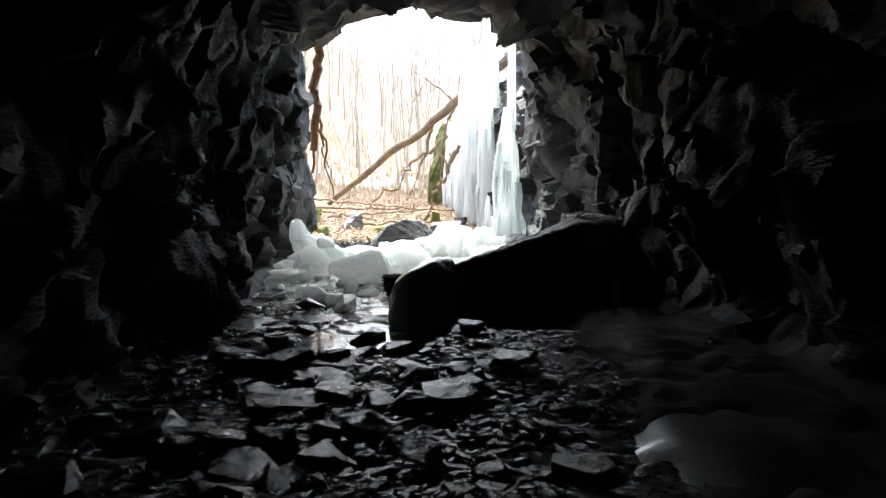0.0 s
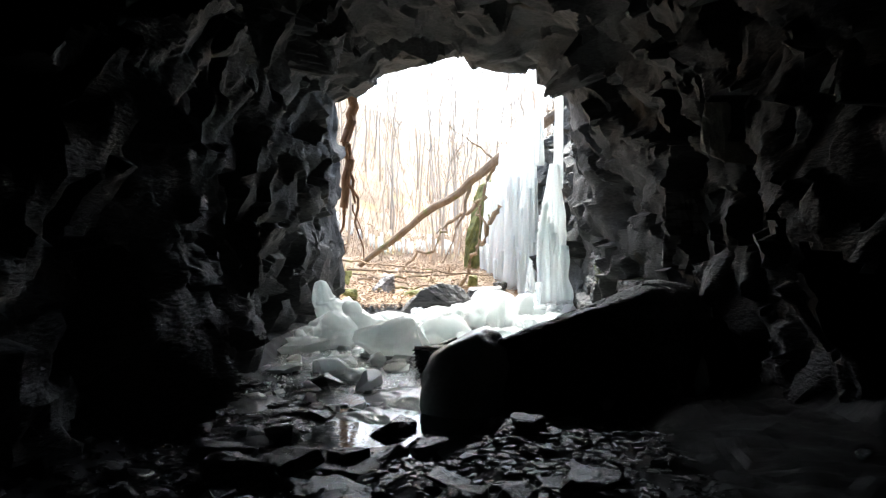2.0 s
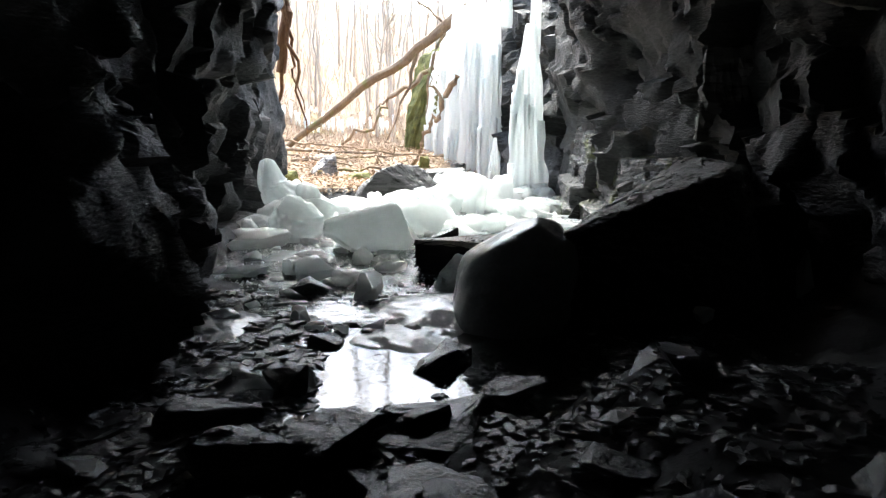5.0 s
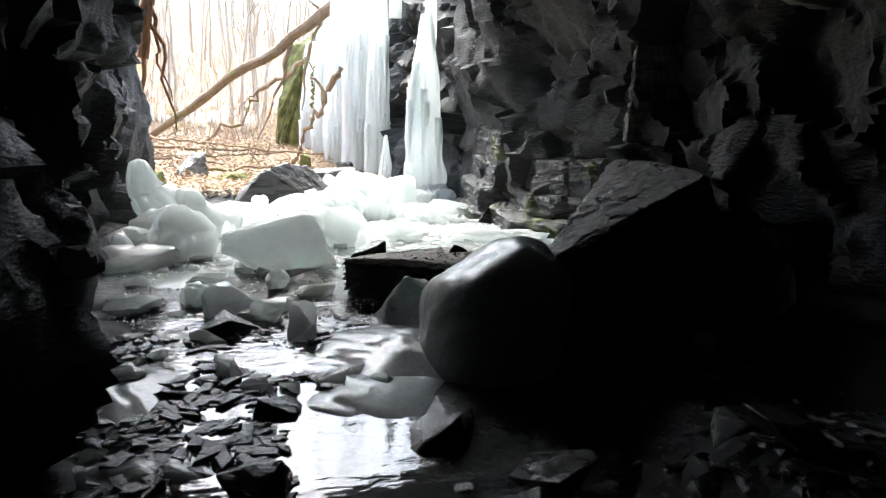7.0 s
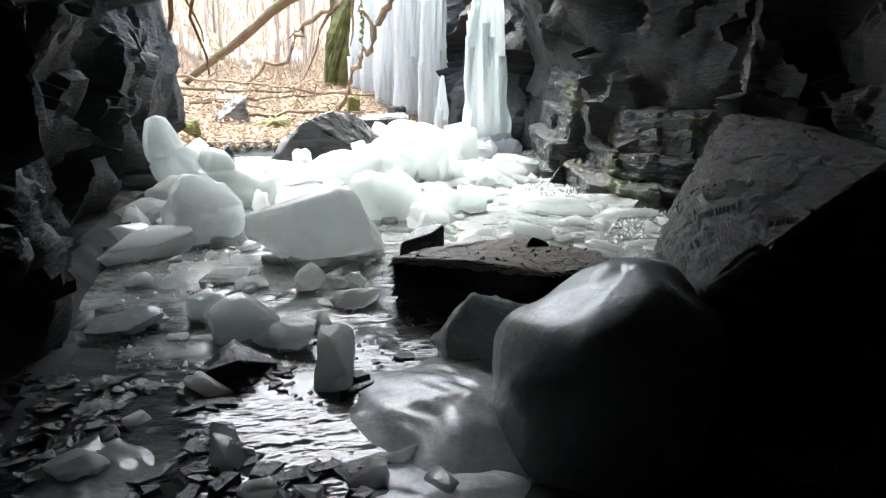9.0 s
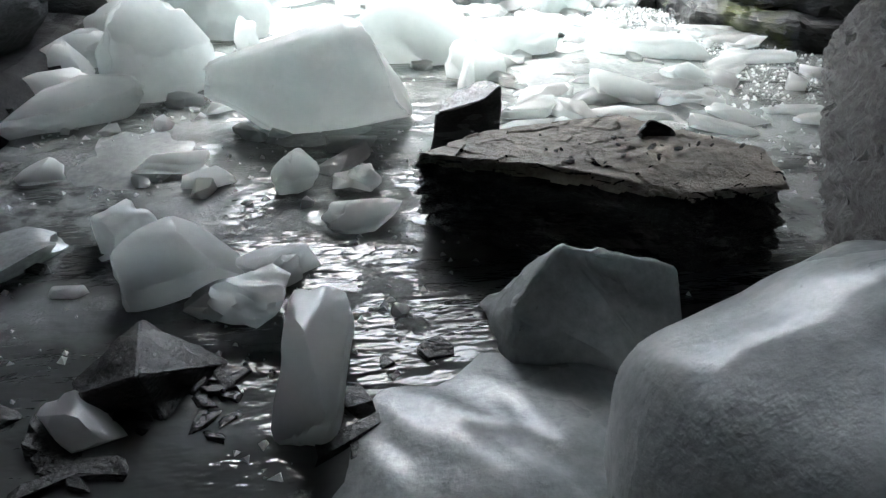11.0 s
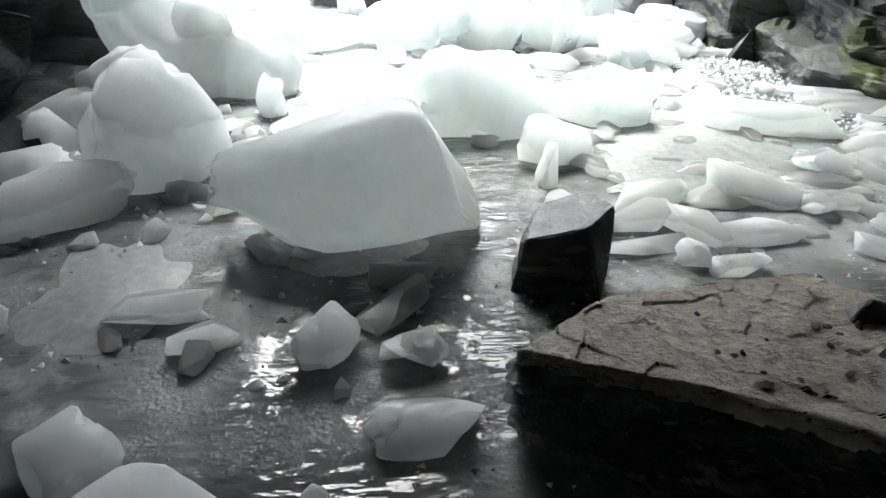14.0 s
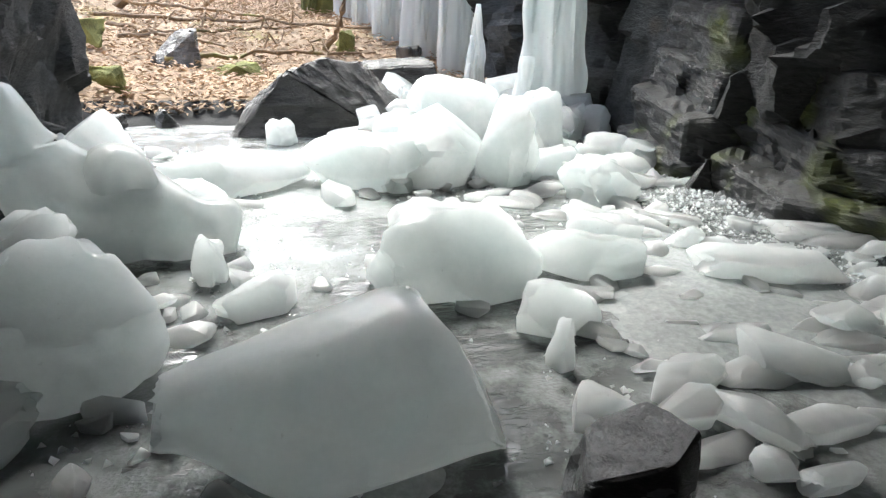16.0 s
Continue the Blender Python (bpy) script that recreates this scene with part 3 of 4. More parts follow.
slate(0.45, 4.2, 0.55, 0.5, 0.2, -35, 9, 5, -0.25)
slate(-0.55, 4.5, 0.5, 0.42, 0.2, 15, 12, 5, -0.3)
slate(-1.6, 3.9, 0.5, 0.4, 0.2, 75, 5, 5, -0.2)
slate(0.1, 4.55, 0.4, 0.42, 0.17, 75, 12, 5, -0.28)

rnd = random.Random(64)
for i in range(26):
    x, y = rnd.uniform(-2.5, 0.9), rnd.uniform(2.9, 6.9)
    w = rnd.uniform(0.35, 0.8)
    slate(x, y, w, w * rnd.uniform(0.6, 0.95), rnd.uniform(0.08, 0.16), rnd.uniform(0, 360), rnd.uniform(-8, 8), rnd.uniform(-8, 8), ground_z(x, y) + rnd.uniform(-0.02, 0.05))

# ---- ice in the tunnel ----
# glazed mound over the end of the ledge
bm = bmesh.new()
bmesh.ops.create_icosphere(bm, subdivisions=5, radius=1)
for v in bm.verts:
    c = v.co.copy()
    k = (abs(c.x) ** 2.5 + abs(c.y) ** 2.5 + abs(c.z) ** 2.5) ** (-1 / 2.5)
    c *= k
    c.z += 0.3 * c.x - 0.1 * c.y
    c *= 1 + 0.1 * noise.noise(c * 1.5 + Vector((3, 0, 0))) + 0.03 * noise.noise(c * 4)
    v.co = Vector((-0.24 + c.x * 0.47, 8.58 + c.y * 0.52, -0.12 + c.z * 0.52))
tagged(part("ice_mound", bm, dome_mat, smooth=True), "smooth grey ice mound glazed over a rock", "ice")


def flow(cx, cy, rx, ry, h, seed, label, mat=ice_mat):
    """A low frozen flow that runs out thin at its edge."""
    bm = bmesh.new()
    rings, sides = 30, 90
    centre = bm.verts.new((cx, cy, WATER + h * (1 + 0.2 * noise.noise(Vector((seed, 0, 0))))))
    last = None
    for i in range(1, rings + 1):
        r = i / rings
        ring = []
        for k in range(sides):
            a = 2 * math.pi * k / sides
            p = Vector((math.cos(a), math.sin(a), 0))
            rr = r * (1 + 0.35 * noise.noise(p * 1.6 + Vector((seed, 0, 0))))
            z = WATER - 0.04 + (h + 0.04) * (1 - r ** 1.6) + 0.05 * h * noise.noise(Vector((p.x * r * 3, p.y * r * 3, seed))) * (1 - r) + 0.014 * noise.noise(Vector((p.x * r * rx * 13 + p.y * r * ry * 5, p.y * r * ry * 5, seed))) * min(1, h * 14) * (1 - r ** 4)
            ring.append(bm.verts.new((cx + p.x * rr * rx, cy + p.y * rr * ry, z)))
        for k in range(sides):
            if last:
                bm.faces.new((last[k], ring[k], ring[(k + 1) % sides], last[(k + 1) % sides]))
            else:
                bm.faces.new((centre, ring[k], ring[(k + 1) % sides]))
        last = ring
    bm.faces.new(list(reversed(last)))
    return tagged(part("ice_flow", bm, mat, smooth=True), label, "ice")


flow(-0.75, 8.85, 0.6, 0.8, 0.11, 2, "frozen flow of wet grey ice beside the mound", dome_mat)
flow(-1.05, 8.15, 0.5, 0.5, 0.05, 5, "thin frozen flow spread on the stream bed", dome_mat)
flow(-2.2, 7.5, 0.5, 0.3, 0.03, 9, "thin grey ice crust among the rubble", gravel_ice_mat)
flow(-2.5, 8.5, 0.45, 0.8, 0.05, 12, "thin grey ice crust along the wall foot", gravel_ice_mat)
flow(-1.4, 11.55, 0.8, 0.6, 0.012, 15, "milky ice shelf under the great block", slush_mat)
flow(-2.3, 11.2, 0.75, 0.9, 0.012, 17, "milky ice shelf by the wall", slush_mat)
flow(0.8, 12.6, 1.2, 1.6, 0.045, 19, "milky ice shelf holding broken plates", slush_mat)
ob = part("ice_peak", hull([(-0.76, 9.35, -0.4), (-0.2, 9.25, -0.4), (-0.1, 9.75, -0.4), (-0.8, 9.8, -0.4), (-0.56, 9.55, 0.02), (-0.35, 9.6, -0.05), (-0.12, 9.6, -0.14), (-0.72, 9.45, -0.12)], 4, 0.02, 8, 0.03), dome_mat, smooth=True)
tagged(ob, "grey pointed lump of clear ice", "ice")
# ice crust on the rubble
bm = bmesh.new()
bmesh.ops.create_grid(bm, x_segments=40, y_segments=40, size=1)
for v in bm.verts:
    a = Vector((v.co.x, v.co.y, 0))
    k = max(abs(a.x), abs(a.y)) / max(a.length, 1e-6) if a.length else 1
    a *= k * (1 + 0.25 * noise.noise(a * 2))
    x, y = 1.75 + a.x * 0.65 + 0.15 * a.y, 4.2 + a.y * 1.3
    v.co = Vector((x, y, 0.03 - 0.12 * a.length ** 3 - 0.3 * smooth01((y - 3.6) / 2) + 0.03 * noise.noise(a * 3)))
tagged(part("ice_sheet", bm, gravel_ice_mat, smooth=True), "dull grey sheet of ice over the rubble", "ice")


def ice(x, y, w, d, h, rz=0, rx=0, ry=0, sink=0.25, power=3.4, label="", mat=ice_mat, cuts=4, lump=0.3, breaks=5):
    seed = int(abs(x) * 113 + y * 59 + w * 1000) % 997 + 1
    ob = part("ice_block", ice_bm(w, d, h, seed, power, cuts, lump, 0.04, breaks), mat, smooth=True)
    tagged(ob, label or ("large" if w > 0.6 else "small" if w < 0.25 else "broken") + " white block of clouded ice frozen in the stream", "ice", "broken ice blocks")
    ob.data.set_sharp_from_angle(angle=0.5)
    return put(ob, x, y, WATER + h * (0.5 - sink), rz, rx, ry)


# the great block: a broken piece of a thick column
bm = bmesh.new()
NS, NA = 44, 64
rings = []
for i in range(NS + 1):
    u = i / NS
    ring = []
    high = 0.01 + 0.27 * u ** 0.8 - 0.03 * smooth01((u - 0.85) / 0.15)
    low = -0.18 - 0.24 * smooth01(u / 0.45) + 0.11 * smooth01((u - 0.5) / 0.5)
    half = 0.15 + 0.15 * smooth01(u / 0.5)
    for k in range(NA):
        a = 2 * math.pi * k / NA
        ca, sa = math.cos(a), math.sin(a)
        q = (abs(ca) ** 2.25 + abs(sa) ** 2.25) ** (-1 / 2.25)
        bulge = 1 + 0.05 * noise.noise(Vector((u * 1.5, ca * 1.6, sa * 1.6))) + 0.02 * noise.noise(Vector((u * 5, ca * 6, sa * 6))) - 0.02 * math.sin(5 * a + u)
        z = (high + low) / 2 + sa * q * bulge * (high - low) / 2
        x = -1.93 + 0.99 * u - 0.16 * sa * max(0, 2 * u - 1) - 0.05 * sa * ca * u + 0.03 * noise.noise(Vector((ca * 2, sa * 2, 9))) * (1 if u > 0.5 else 1.6)
        ring.append(bm.verts.new((x, 11.7 + ca * q * half * bulge, z)))
    rings.append(ring)
for a, c in zip(rings, rings[1:]):
    for k in range(NA):
        bm.faces.new((a[k], c[k], c[(k + 1) % NA], a[(k + 1) % NA]))
bm.faces.new(rings[0])
bm.faces.new(list(reversed(rings[-1])))
bmesh.ops.recalc_face_normals(bm, faces=bm.faces)
bmesh.ops.bevel(bm, geom=[e for e in bm.edges if len(e.link_faces) == 2 and max(len(f.verts) for f in e.link_faces) > 4], offset=0.012, segments=2, affect="EDGES")
big = tagged(part("ice_block", bm, ice_mat, smooth=True), "great white barrel-shaped block of broken ice", "ice", "broken ice blocks")
big.data.set_sharp_from_angle(angle=0.9)

ice(-1.38, 11.88, 1.0, 0.72, 0.3, 6, 0, 0, 0.72, 2.6, "sunken dark ice foot under the great block", slush_mat, 4, 0.2, 3)

# ridge of melted ice by the wall, rising to a tongue
bm = bmesh.new()
crest = [(-2.95, 13.88, 0.62), (-2.92, 13.85, 0.5), (-2.88, 13.82, 0.3), (-2.78, 13.8, 0.08), (-2.6, 13.8, -0.1), (-2.4, 13.82, -0.12), (-2.2, 13.84, -0.13), (-2.02, 13.8, -0.18), (-1.88, 13.75, -0.3), (-1.84, 13.72, -0.42)]
fine = [Vector(crest[i // 6]).lerp(Vector(crest[i // 6 + 1]), i % 6 / 6) for i in range(54)]
for turn in range(4):
    fine = [fine[0]] + [(fine[i - 1] + fine[i] * 2 + fine[i + 1]) / 4 for i in range(1, 53)] + [fine[-1]]
wide = [np.interp(i / 53, (0, 0.03, 0.12, 0.3, 0.5, 0.7, 0.85, 1), (0.02, 0.085, 0.12, 0.23, 0.27, 0.24, 0.22, 0.1)) for i in range(54)]
tube(bm, [c + 0.04 * noise.noise_vector(c * 3) for c in fine], wide, 40, 3, 0.22)
horn = [Vector((-2.42, 13.84, -0.1)).lerp(Vector((-2.34, 13.86, 0.27)), i / 12) for i in range(13)]
tube(bm, horn, [0.24 * (1 - (i / 12.5) ** 3) ** 0.5 for i in range(13)], 28, 8, 0.2)
tagged(part("ice_ridge", bm, ice_mat, smooth=True), "melted ridge of white ice rising to a tongue", "ice")

# shattered blocks, from the largest down
ice(-2.36, 12.42, 0.66, 0.6, 0.72, 20, 0, 0, 0.25, 2.5, "large grey rounded block of ice by the wall", cuts=5, lump=0.26, breaks=2)
ice(-2.75, 13.3, 0.55, 0.4, 0.4, 35, 0, -10, 0.15, 3, lump=0.5, breaks=6)
ice(-2.05, 14.1, 0.45, 0.4, 0.42, 10, 0, 0, 0.2, 2.6)
ice(-0.6, 13.0, 0.9, 0.6, 0.62, -18, 0, 6, 0.3, 2.5, "large rounded blue-white block of ice", cuts=4, lump=0.3, breaks=4)
ice(-0.28, 12.45, 0.4, 0.3, 0.28, 10, 0, 8)
ice(0.5, 13.5, 0.5, 0.28, 0.22, -35)
ice(0.15, 13.05, 0.65, 0.36, 0.3, -10)
ice(1.25, 12.75, 0.95, 0.3, 0.26, -14)
ice(0.6, 11.9, 0.5, 0.3, 0.2, -20)
ice(0.05, 11.85, 0.38, 0.22, 0.16, 18)
ice(0.18, 11.55, 0.24, 0.46, 0.16, 15)
ice(-0.38, 11.72, 0.32, 0.24, 0.16, -30)
ice(1.15, 12.15, 0.3, 0.26, 0.2)
ice(-0.38, 12.1, 0.1, 0.12, 0.3, 20, 10, 0)
ice(0.06, 11.28, 0.17, 0.14, 0.12)
ice(0.22, 11.2, 0.24, 0.14, 0.12, 15)
ice(1.0, 13.3, 0.25, 0.2, 0.18, 30, 0, 20)
ice(0.9, 13.7, 0.12, 0.4, 0.12, 30)
ice(-1.75, 15.0, 1.2, 0.5, 0.34, 4, 0, 0, 0.2)
ice(-0.8, 15.0, 0.8, 0.7, 0.5, 20, 0, 0, 0.2)
ice(-0.2, 15.2, 0.9, 0.7, 0.62, 50, 0, 0, 0.15, cuts=4, lump=0.3)
ice(0.3, 14.9, 0.45, 0.5, 0.85, 20, 10, 0, 0.15, cuts=4, lump=0.3)
ice(0.75, 15.0, 0.5, 0.45, 0.4, 0)
ice(0.95, 14.4, 0.55, 0.5, 0.42, 20)
ice(1.1, 16.2, 0.6, 0.5, 0.5, 10)
ice(1.75, 16.5, 0.5, 0.5, 0.45, 30)
ice(-1.4, 16.45, 0.28, 0.22, 0.3, 10)
ice(-0.5, 16.4, 0.75, 0.35, 0.22, -5)
ice(-3.4, 15.9, 0.6, 0.4, 0.4, 30)
ice(-2.75, 15.2, 0.45, 0.3, 0.75, 20, 0, 8)
ice(0.3, 16.2, 0.9, 0.6, 0.75, 15, 0, 0, 0.1, cuts=4, lump=0.3)
ice(0.8, 15.6, 0.7, 0.6, 0.7, 70, 0, 0, 0.1, cuts=4, lump=0.3)
ice(-0.3, 16.0, 0.6, 0.5, 0.5, 40)
ice(1.4, 15.4, 0.6, 0.5, 0.34, 40)
ice(1.35, 14.8, 0.4, 0.4, 0.3, 10)
ice(-2.08, 11.08, 0.37, 0.17, 0.14, 8)
ice(-1.86, 10.9, 0.24, 0.13, 0.13, 25)
ice(-1.46, 10.8, 0.22, 0.22, 0.22, 0, 0, 0, 0.15, 2.4)
ice(-1.15, 10.78, 0.18, 0.18, 0.14, 0, 0, 0, 0.2, 2.4)
ice(-1.12, 10.42, 0.37, 0.2, 0.14, 22)
ice(-2.15, 10.35, 0.26, 0.26, 0.2, -30, 12, 0)
ice(-1.85, 10.05, 0.44, 0.3, 0.25, 20, 8, 0, 0.15, 7, breaks=4, lump=0.12, label= "angular faceted block of clear grey ice")
ice(-1.49, 10.0, 0.15, 0.13, 0.12)
ice(-1.57, 9.82, 0.28, 0.2, 0.17, -30, 0, 0, 0.2, 7, breaks=4)
ice(-1.36, 9.42, 0.2, 0.6, 0.2, -6, -4, 0, 0.1, 8, breaks=2, lump=0.1, label= "long clear prism of broken ice")
ice(-2.78, 11.85, 0.9, 0.3, 0.3, 32, 0, -8)
ice(-3.0, 12.75, 0.26, 0.2, 0.3, 10)
ice(-3.1, 12.95, 0.7, 0.35, 0.3, 30, 0, -10)
ice(-3.05, 12.3, 0.6, 0.25, 0.22, 26, 0, -12)
ice(-2.46, 8.65, 0.22, 0.24, 0.13, 30)
ice(-2.6, 10.2, 0.5, 0.4, 0.12, 30, mat=slush_mat)
ice(-1.62, 12.9, 0.4, 0.3, 0.2, 30)
ice(-1.9, 13.3, 0.18, 0.22, 0.3, 30)

ob = ice(2.2, 8.7, 0.2, 0.16, 0.34, 20, 0, 12, 0.1, 3.0, "upright splinter of ice by the ledge")
ob.location.z = 0.0
ice(1.15, 8.25, 0.17, 0.14, 0.14, 40, sink=-0.4)

# small bits of ice, frozen round about
rnd = random.Random(21)
lumps = []
for i in range(10):
    if i < 4:
        lumps.append(ice_bm(1, 1, 0.7, 40 + i, 3, 3, 0.25, 0.04, 7))
        continue
    pts = []
    for q in range(11):
        a, r = rnd.uniform(0, 6.28), rnd.uniform(0.35, 0.52)
        pts.append((math.cos(a) * r, math.sin(a) * r, rnd.choice((-0.3, 0.28)) + rnd.uniform(-0.06, 0.06)))
    lumps.append(hull(pts, 60 + i, 0.012, 1, 0.03))
bits = []
for i, l in enumerate(lumps):
    me = bpy.data.meshes.new("ice_chunk")
    l.to_mesh(me)
    l.free()
    me.materials.append(ice_mat)
    me.polygons.foreach_set("use_smooth", [True] * len(me.polygons))
    me.set_sharp_from_angle(angle=0.5)
    bits.append(me)
for i in range(240):
    if i < 110:
        x, y = rnd.uniform(-0.2, 2.3), rnd.uniform(11.2, 16.6)
    elif i < 190:
        x, y = rnd.uniform(-3.0, 1.4), rnd.uniform(12.6, 16.4)
    else:
        x, y = rnd.uniform(-2.9, -1.0), rnd.uniform(8.2, 12.5)
    s = rnd.uniform(0.04, 0.2) * (1.5 if y > 13.5 and rnd.random() < 0.4 else 1)
    ob = new("ice_chunk", rnd.choice(bits))
    ob.matrix_basis = pose(x, y, WATER + s * 0.12, rnd.uniform(-12, 12), rnd.uniform(-12, 12), rnd.uniform(0, 360)) @ Matrix.Diagonal((s * rnd.uniform(1, 2.2), s, s * rnd.uniform(0.6, 1), 1))
    tagged(ob, "small chip of white ice frozen in the stream", "ice", "small ice chips")

# flat plates frozen into the slush
for i in range(70):
    x, y = rnd.uniform(-0.1, 2.3), rnd.uniform(11.1, 14.8)
    s = rnd.uniform(0.1, 0.26)
    if math.hypot(x + 0.1, y - 10.3) < 0.95 or (x > 1.7 and y < 12.2):
        continue
    ob = new("ice_plate", rnd.choice(bits))
    ob.matrix_basis = pose(x, y, WATER + 0.01, rnd.uniform(-14, 14), rnd.uniform(-10, 10), rnd.uniform(-50, 10)) @ Matrix.Diagonal((s * rnd.uniform(1.6, 3), s, s * rnd.uniform(0.5, 0.9), 1))
    tagged(ob, "flat plate of white ice frozen in slush", "ice", "ice plates")
# crumbs of ice on the water
verts, faces = [], []
for i in range(6500):
    if i < 3500:
        x, y = rnd.uniform(-2.9, 2.3), rnd.uniform(9.0, 16.5)
    else:
        x, y = rnd.gauss(1.7, 0.5), rnd.gauss(13.8, 1.3)
    if noise.noise(Vector((x * 1.3, y * 1.3, 4))) < -0.05 and i < 3500:
        continue
    s = rnd.uniform(0.006, 0.03)
    k = len(verts)
    a = rnd.uniform(0, 6.28)
    z = WATER + 0.002
    for q in range(3):
        verts.append((x + math.cos(a + q * 2.1) * s * rnd.uniform(0.7, 1.5), y + math.sin(a + q * 2.1) * s, z - 0.01))
    verts.append((x + rnd.uniform(-0.4, 0.4) * s, y + rnd.uniform(-0.4, 0.4) * s, z + s * rnd.uniform(0.3, 0.8)))
    faces += [(k, k + 1, k + 3), (k + 1, k + 2, k + 3), (k + 2, k, k + 3)]
tagged(grid_mesh("ice_crumbs", verts, faces, ice_mat), "glittering crumbs of ice on the water", "ice", kind="stuff")

# the heap under the icefall
for i in range(75):
    x, y = rnd.uniform(-0.7, 2.0), rnd.uniform(14.6, 17.6)
    s = rnd.uniform(0.15, 0.45)
    ob = new("ice_chunk", rnd.choice(bits))
    ob.matrix_basis = pose(x, y, WATER + s * 0.2 + 0.1 * max(0, y - 15), rnd.uniform(-20, 20), rnd.uniform(-20, 20), rnd.uniform(0, 360)) @ Matrix.Diagonal((s * rnd.uniform(1, 1.6), s, s, 1))
    tagged(ob, "chunk of fallen ice heaped below the icefall", "ice", "fallen ice heap")

# ---- cliff and icefall outside the mouth ----
def cliff_xy(s):
    """Foot of the cliff from the mouth outward."""
    return 2.25 - 1.9 * s, 16.9 + 9.5 * s


def cliff_top(s):
    return 7.2 - 3.2 * smooth01(s * 1.6)


verts, faces = [], []
NCS, NCZ = 110, 80
for i in range(NCS):
    s = i / (NCS - 1)
    cx, cy = cliff_xy(s)
    for k in range(NCZ):
        z = -0.6 + (cliff_top(s) + 0.6) * k / (NCZ - 1)
        h = rough_rock((cx * 1.3, cy, z), 1.2)
        verts.append((cx - h * 0.97 + 0.1 * z + 0.5 * smooth01((k / NCZ - 0.85) * 7), cy - h * 0.2, z))
nb = len(verts)
for i in range(NCS):
    s = i / (NCS - 1)
    cx, cy = cliff_xy(s)
    for k in range(NCZ):
        verts.append((cx + 5.0, cy + 1.0, -0.6 + (cliff_top(s) + 0.9) * k / (NCZ - 1)))
for i in range(NCS - 1):
    for k in range(NCZ - 1):
        a = i * NCZ + k
        faces.append((a, a + 1, a + NCZ + 1, a + NCZ))
        faces.append((nb + a, nb + a + NCZ, nb + a + NCZ + 1, nb + a + 1))
    for k in (0, NCZ - 1):
        a = i * NCZ + k
        faces.append((a, a + NCZ, nb + a + NCZ, nb + a))
for k in range(NCZ - 1):
    for i in (0, NCS - 1):
        a = i * NCZ + k
        faces.append((a, nb + a, nb + a + 1, a + 1))
tagged(grid_mesh("cliff", verts, faces, rock_mat), "grey mossy rock cliff beside the tunnel mouth", "cliff", kind="structure")


def ice_column(parent, x, y, top, low, wide, seed, icicles, neck=0.2):
    """One fluted column of the icefall, wider below, with single icicles along its front."""
    rnd = random.Random(seed)
    bm = bmesh.new()
    steps, sides = 44, 64
    rings = []
    for i in range(steps + 1):
        g = i / steps
        z = top + (low - 0.15 - top) * g
        r = wide * (neck + (1 - neck) * min(1, g * 1.2) ** 0.85) * (1 + 0.12 * noise.noise(Vector((seed, 1, g * 5))))
        ring = []
        for k in range(sides):
            a = 2 * math.pi * k / sides
            c, d = math.cos(a), math.sin(a)
            flute = 0.3 * abs(noise.noise(Vector((c * 3.2 + seed, d * 3.2, g * 1.2)))) + 0.16 * abs(noise.noise(Vector((c * 8 + seed, d * 8, g * 2.2))))
            step = 0.1 * noise.noise(Vector((c * 2, d * 2 + seed, g * 9)))
            q = r * (0.85 + flute * 1.5 + step)
            ring.append(bm.verts.new((x + c * q + 0.1 * wide * noise.noise(Vector((seed, 5, g * 3))), y + d * q * 0.7, z)))
        rings.append(ring)
    for a, c in zip(rings, rings[1:]):
        for k in range(sides):
            bm.faces.new((a[k], c[k], c[(k + 1) % sides], a[(k + 1) % sides]))
    bm.faces.new(rings[0])
    bm.faces.new(list(reversed(rings[-1])))
    bmesh.ops.recalc_face_normals(bm, faces=bm.faces)
    col = part("ice_column", bm, fall_mat, parent, smooth=True)
    for k in range(icicles):
        bm = bmesh.new()
        a = rnd.uniform(math.pi * 0.9, math.pi * 1.9)
        z0 = low + (top - low) * rnd.uniform(0.2, 0.75)
        g = (top - z0) / (top - low)
        r = wide * (neck + (1 - neck) * min(1, g * 1.2) ** 0.85) * 1.02
        ln = min(z0 - low, rnd.uniform(0.4, 1.6))
        px, py = x + math.cos(a) * r, y + math.sin(a) * r * 0.7
        pts = [(px + 0.02 * noise.noise(Vector((k, seed, q))), py - 0.02, z0 - ln * q / 8) for q in range(9)]
        tube(bm, pts, [wide * 0.16 * (1 - 0.9 * (q / 8) ** 1.5) + 0.004 for q in range(9)], 7, k)
        part("icicle", bm, fall_mat, col, smooth=True)
    return col


fall = tagged(new("frozen_waterfall"), "blue-white frozen waterfall of thick icicles on the cliff", "icefall")
ice_column(fall, 1.6, 17.15, 3.1, -0.3, 0.42, 3, 9, 0.2)
ice_column(fall, 1.72, 17.25, 5.2, 2.7, 0.11, 7, 3, 0.6)
ice_column(fall, 1.25, 19.7, 4.6, -0.1, 0.27, 4, 8, 0.45)
ice_column(fall, 1.42, 18.9, 5.4, 3.4, 0.12, 14, 5, 0.5)
ice_column(fall, 1.02, 20.9, 4.5, 0.0, 0.36, 5, 10, 0.55)
ice_column(fall, 0.82, 22.1, 4.2, 0.0, 0.42, 6, 10, 0.5)
ice_column(fall, 0.62, 23.4, 3.8, 0.0, 0.42, 8, 8, 0.45)
ice_column(fall, 0.4, 24.7, 3.3, 0.1, 0.4, 9, 6, 0.35)
ice_column(fall, 0.95, 21.5, 3.9, 0.8, 0.2, 21, 3, 0.4)
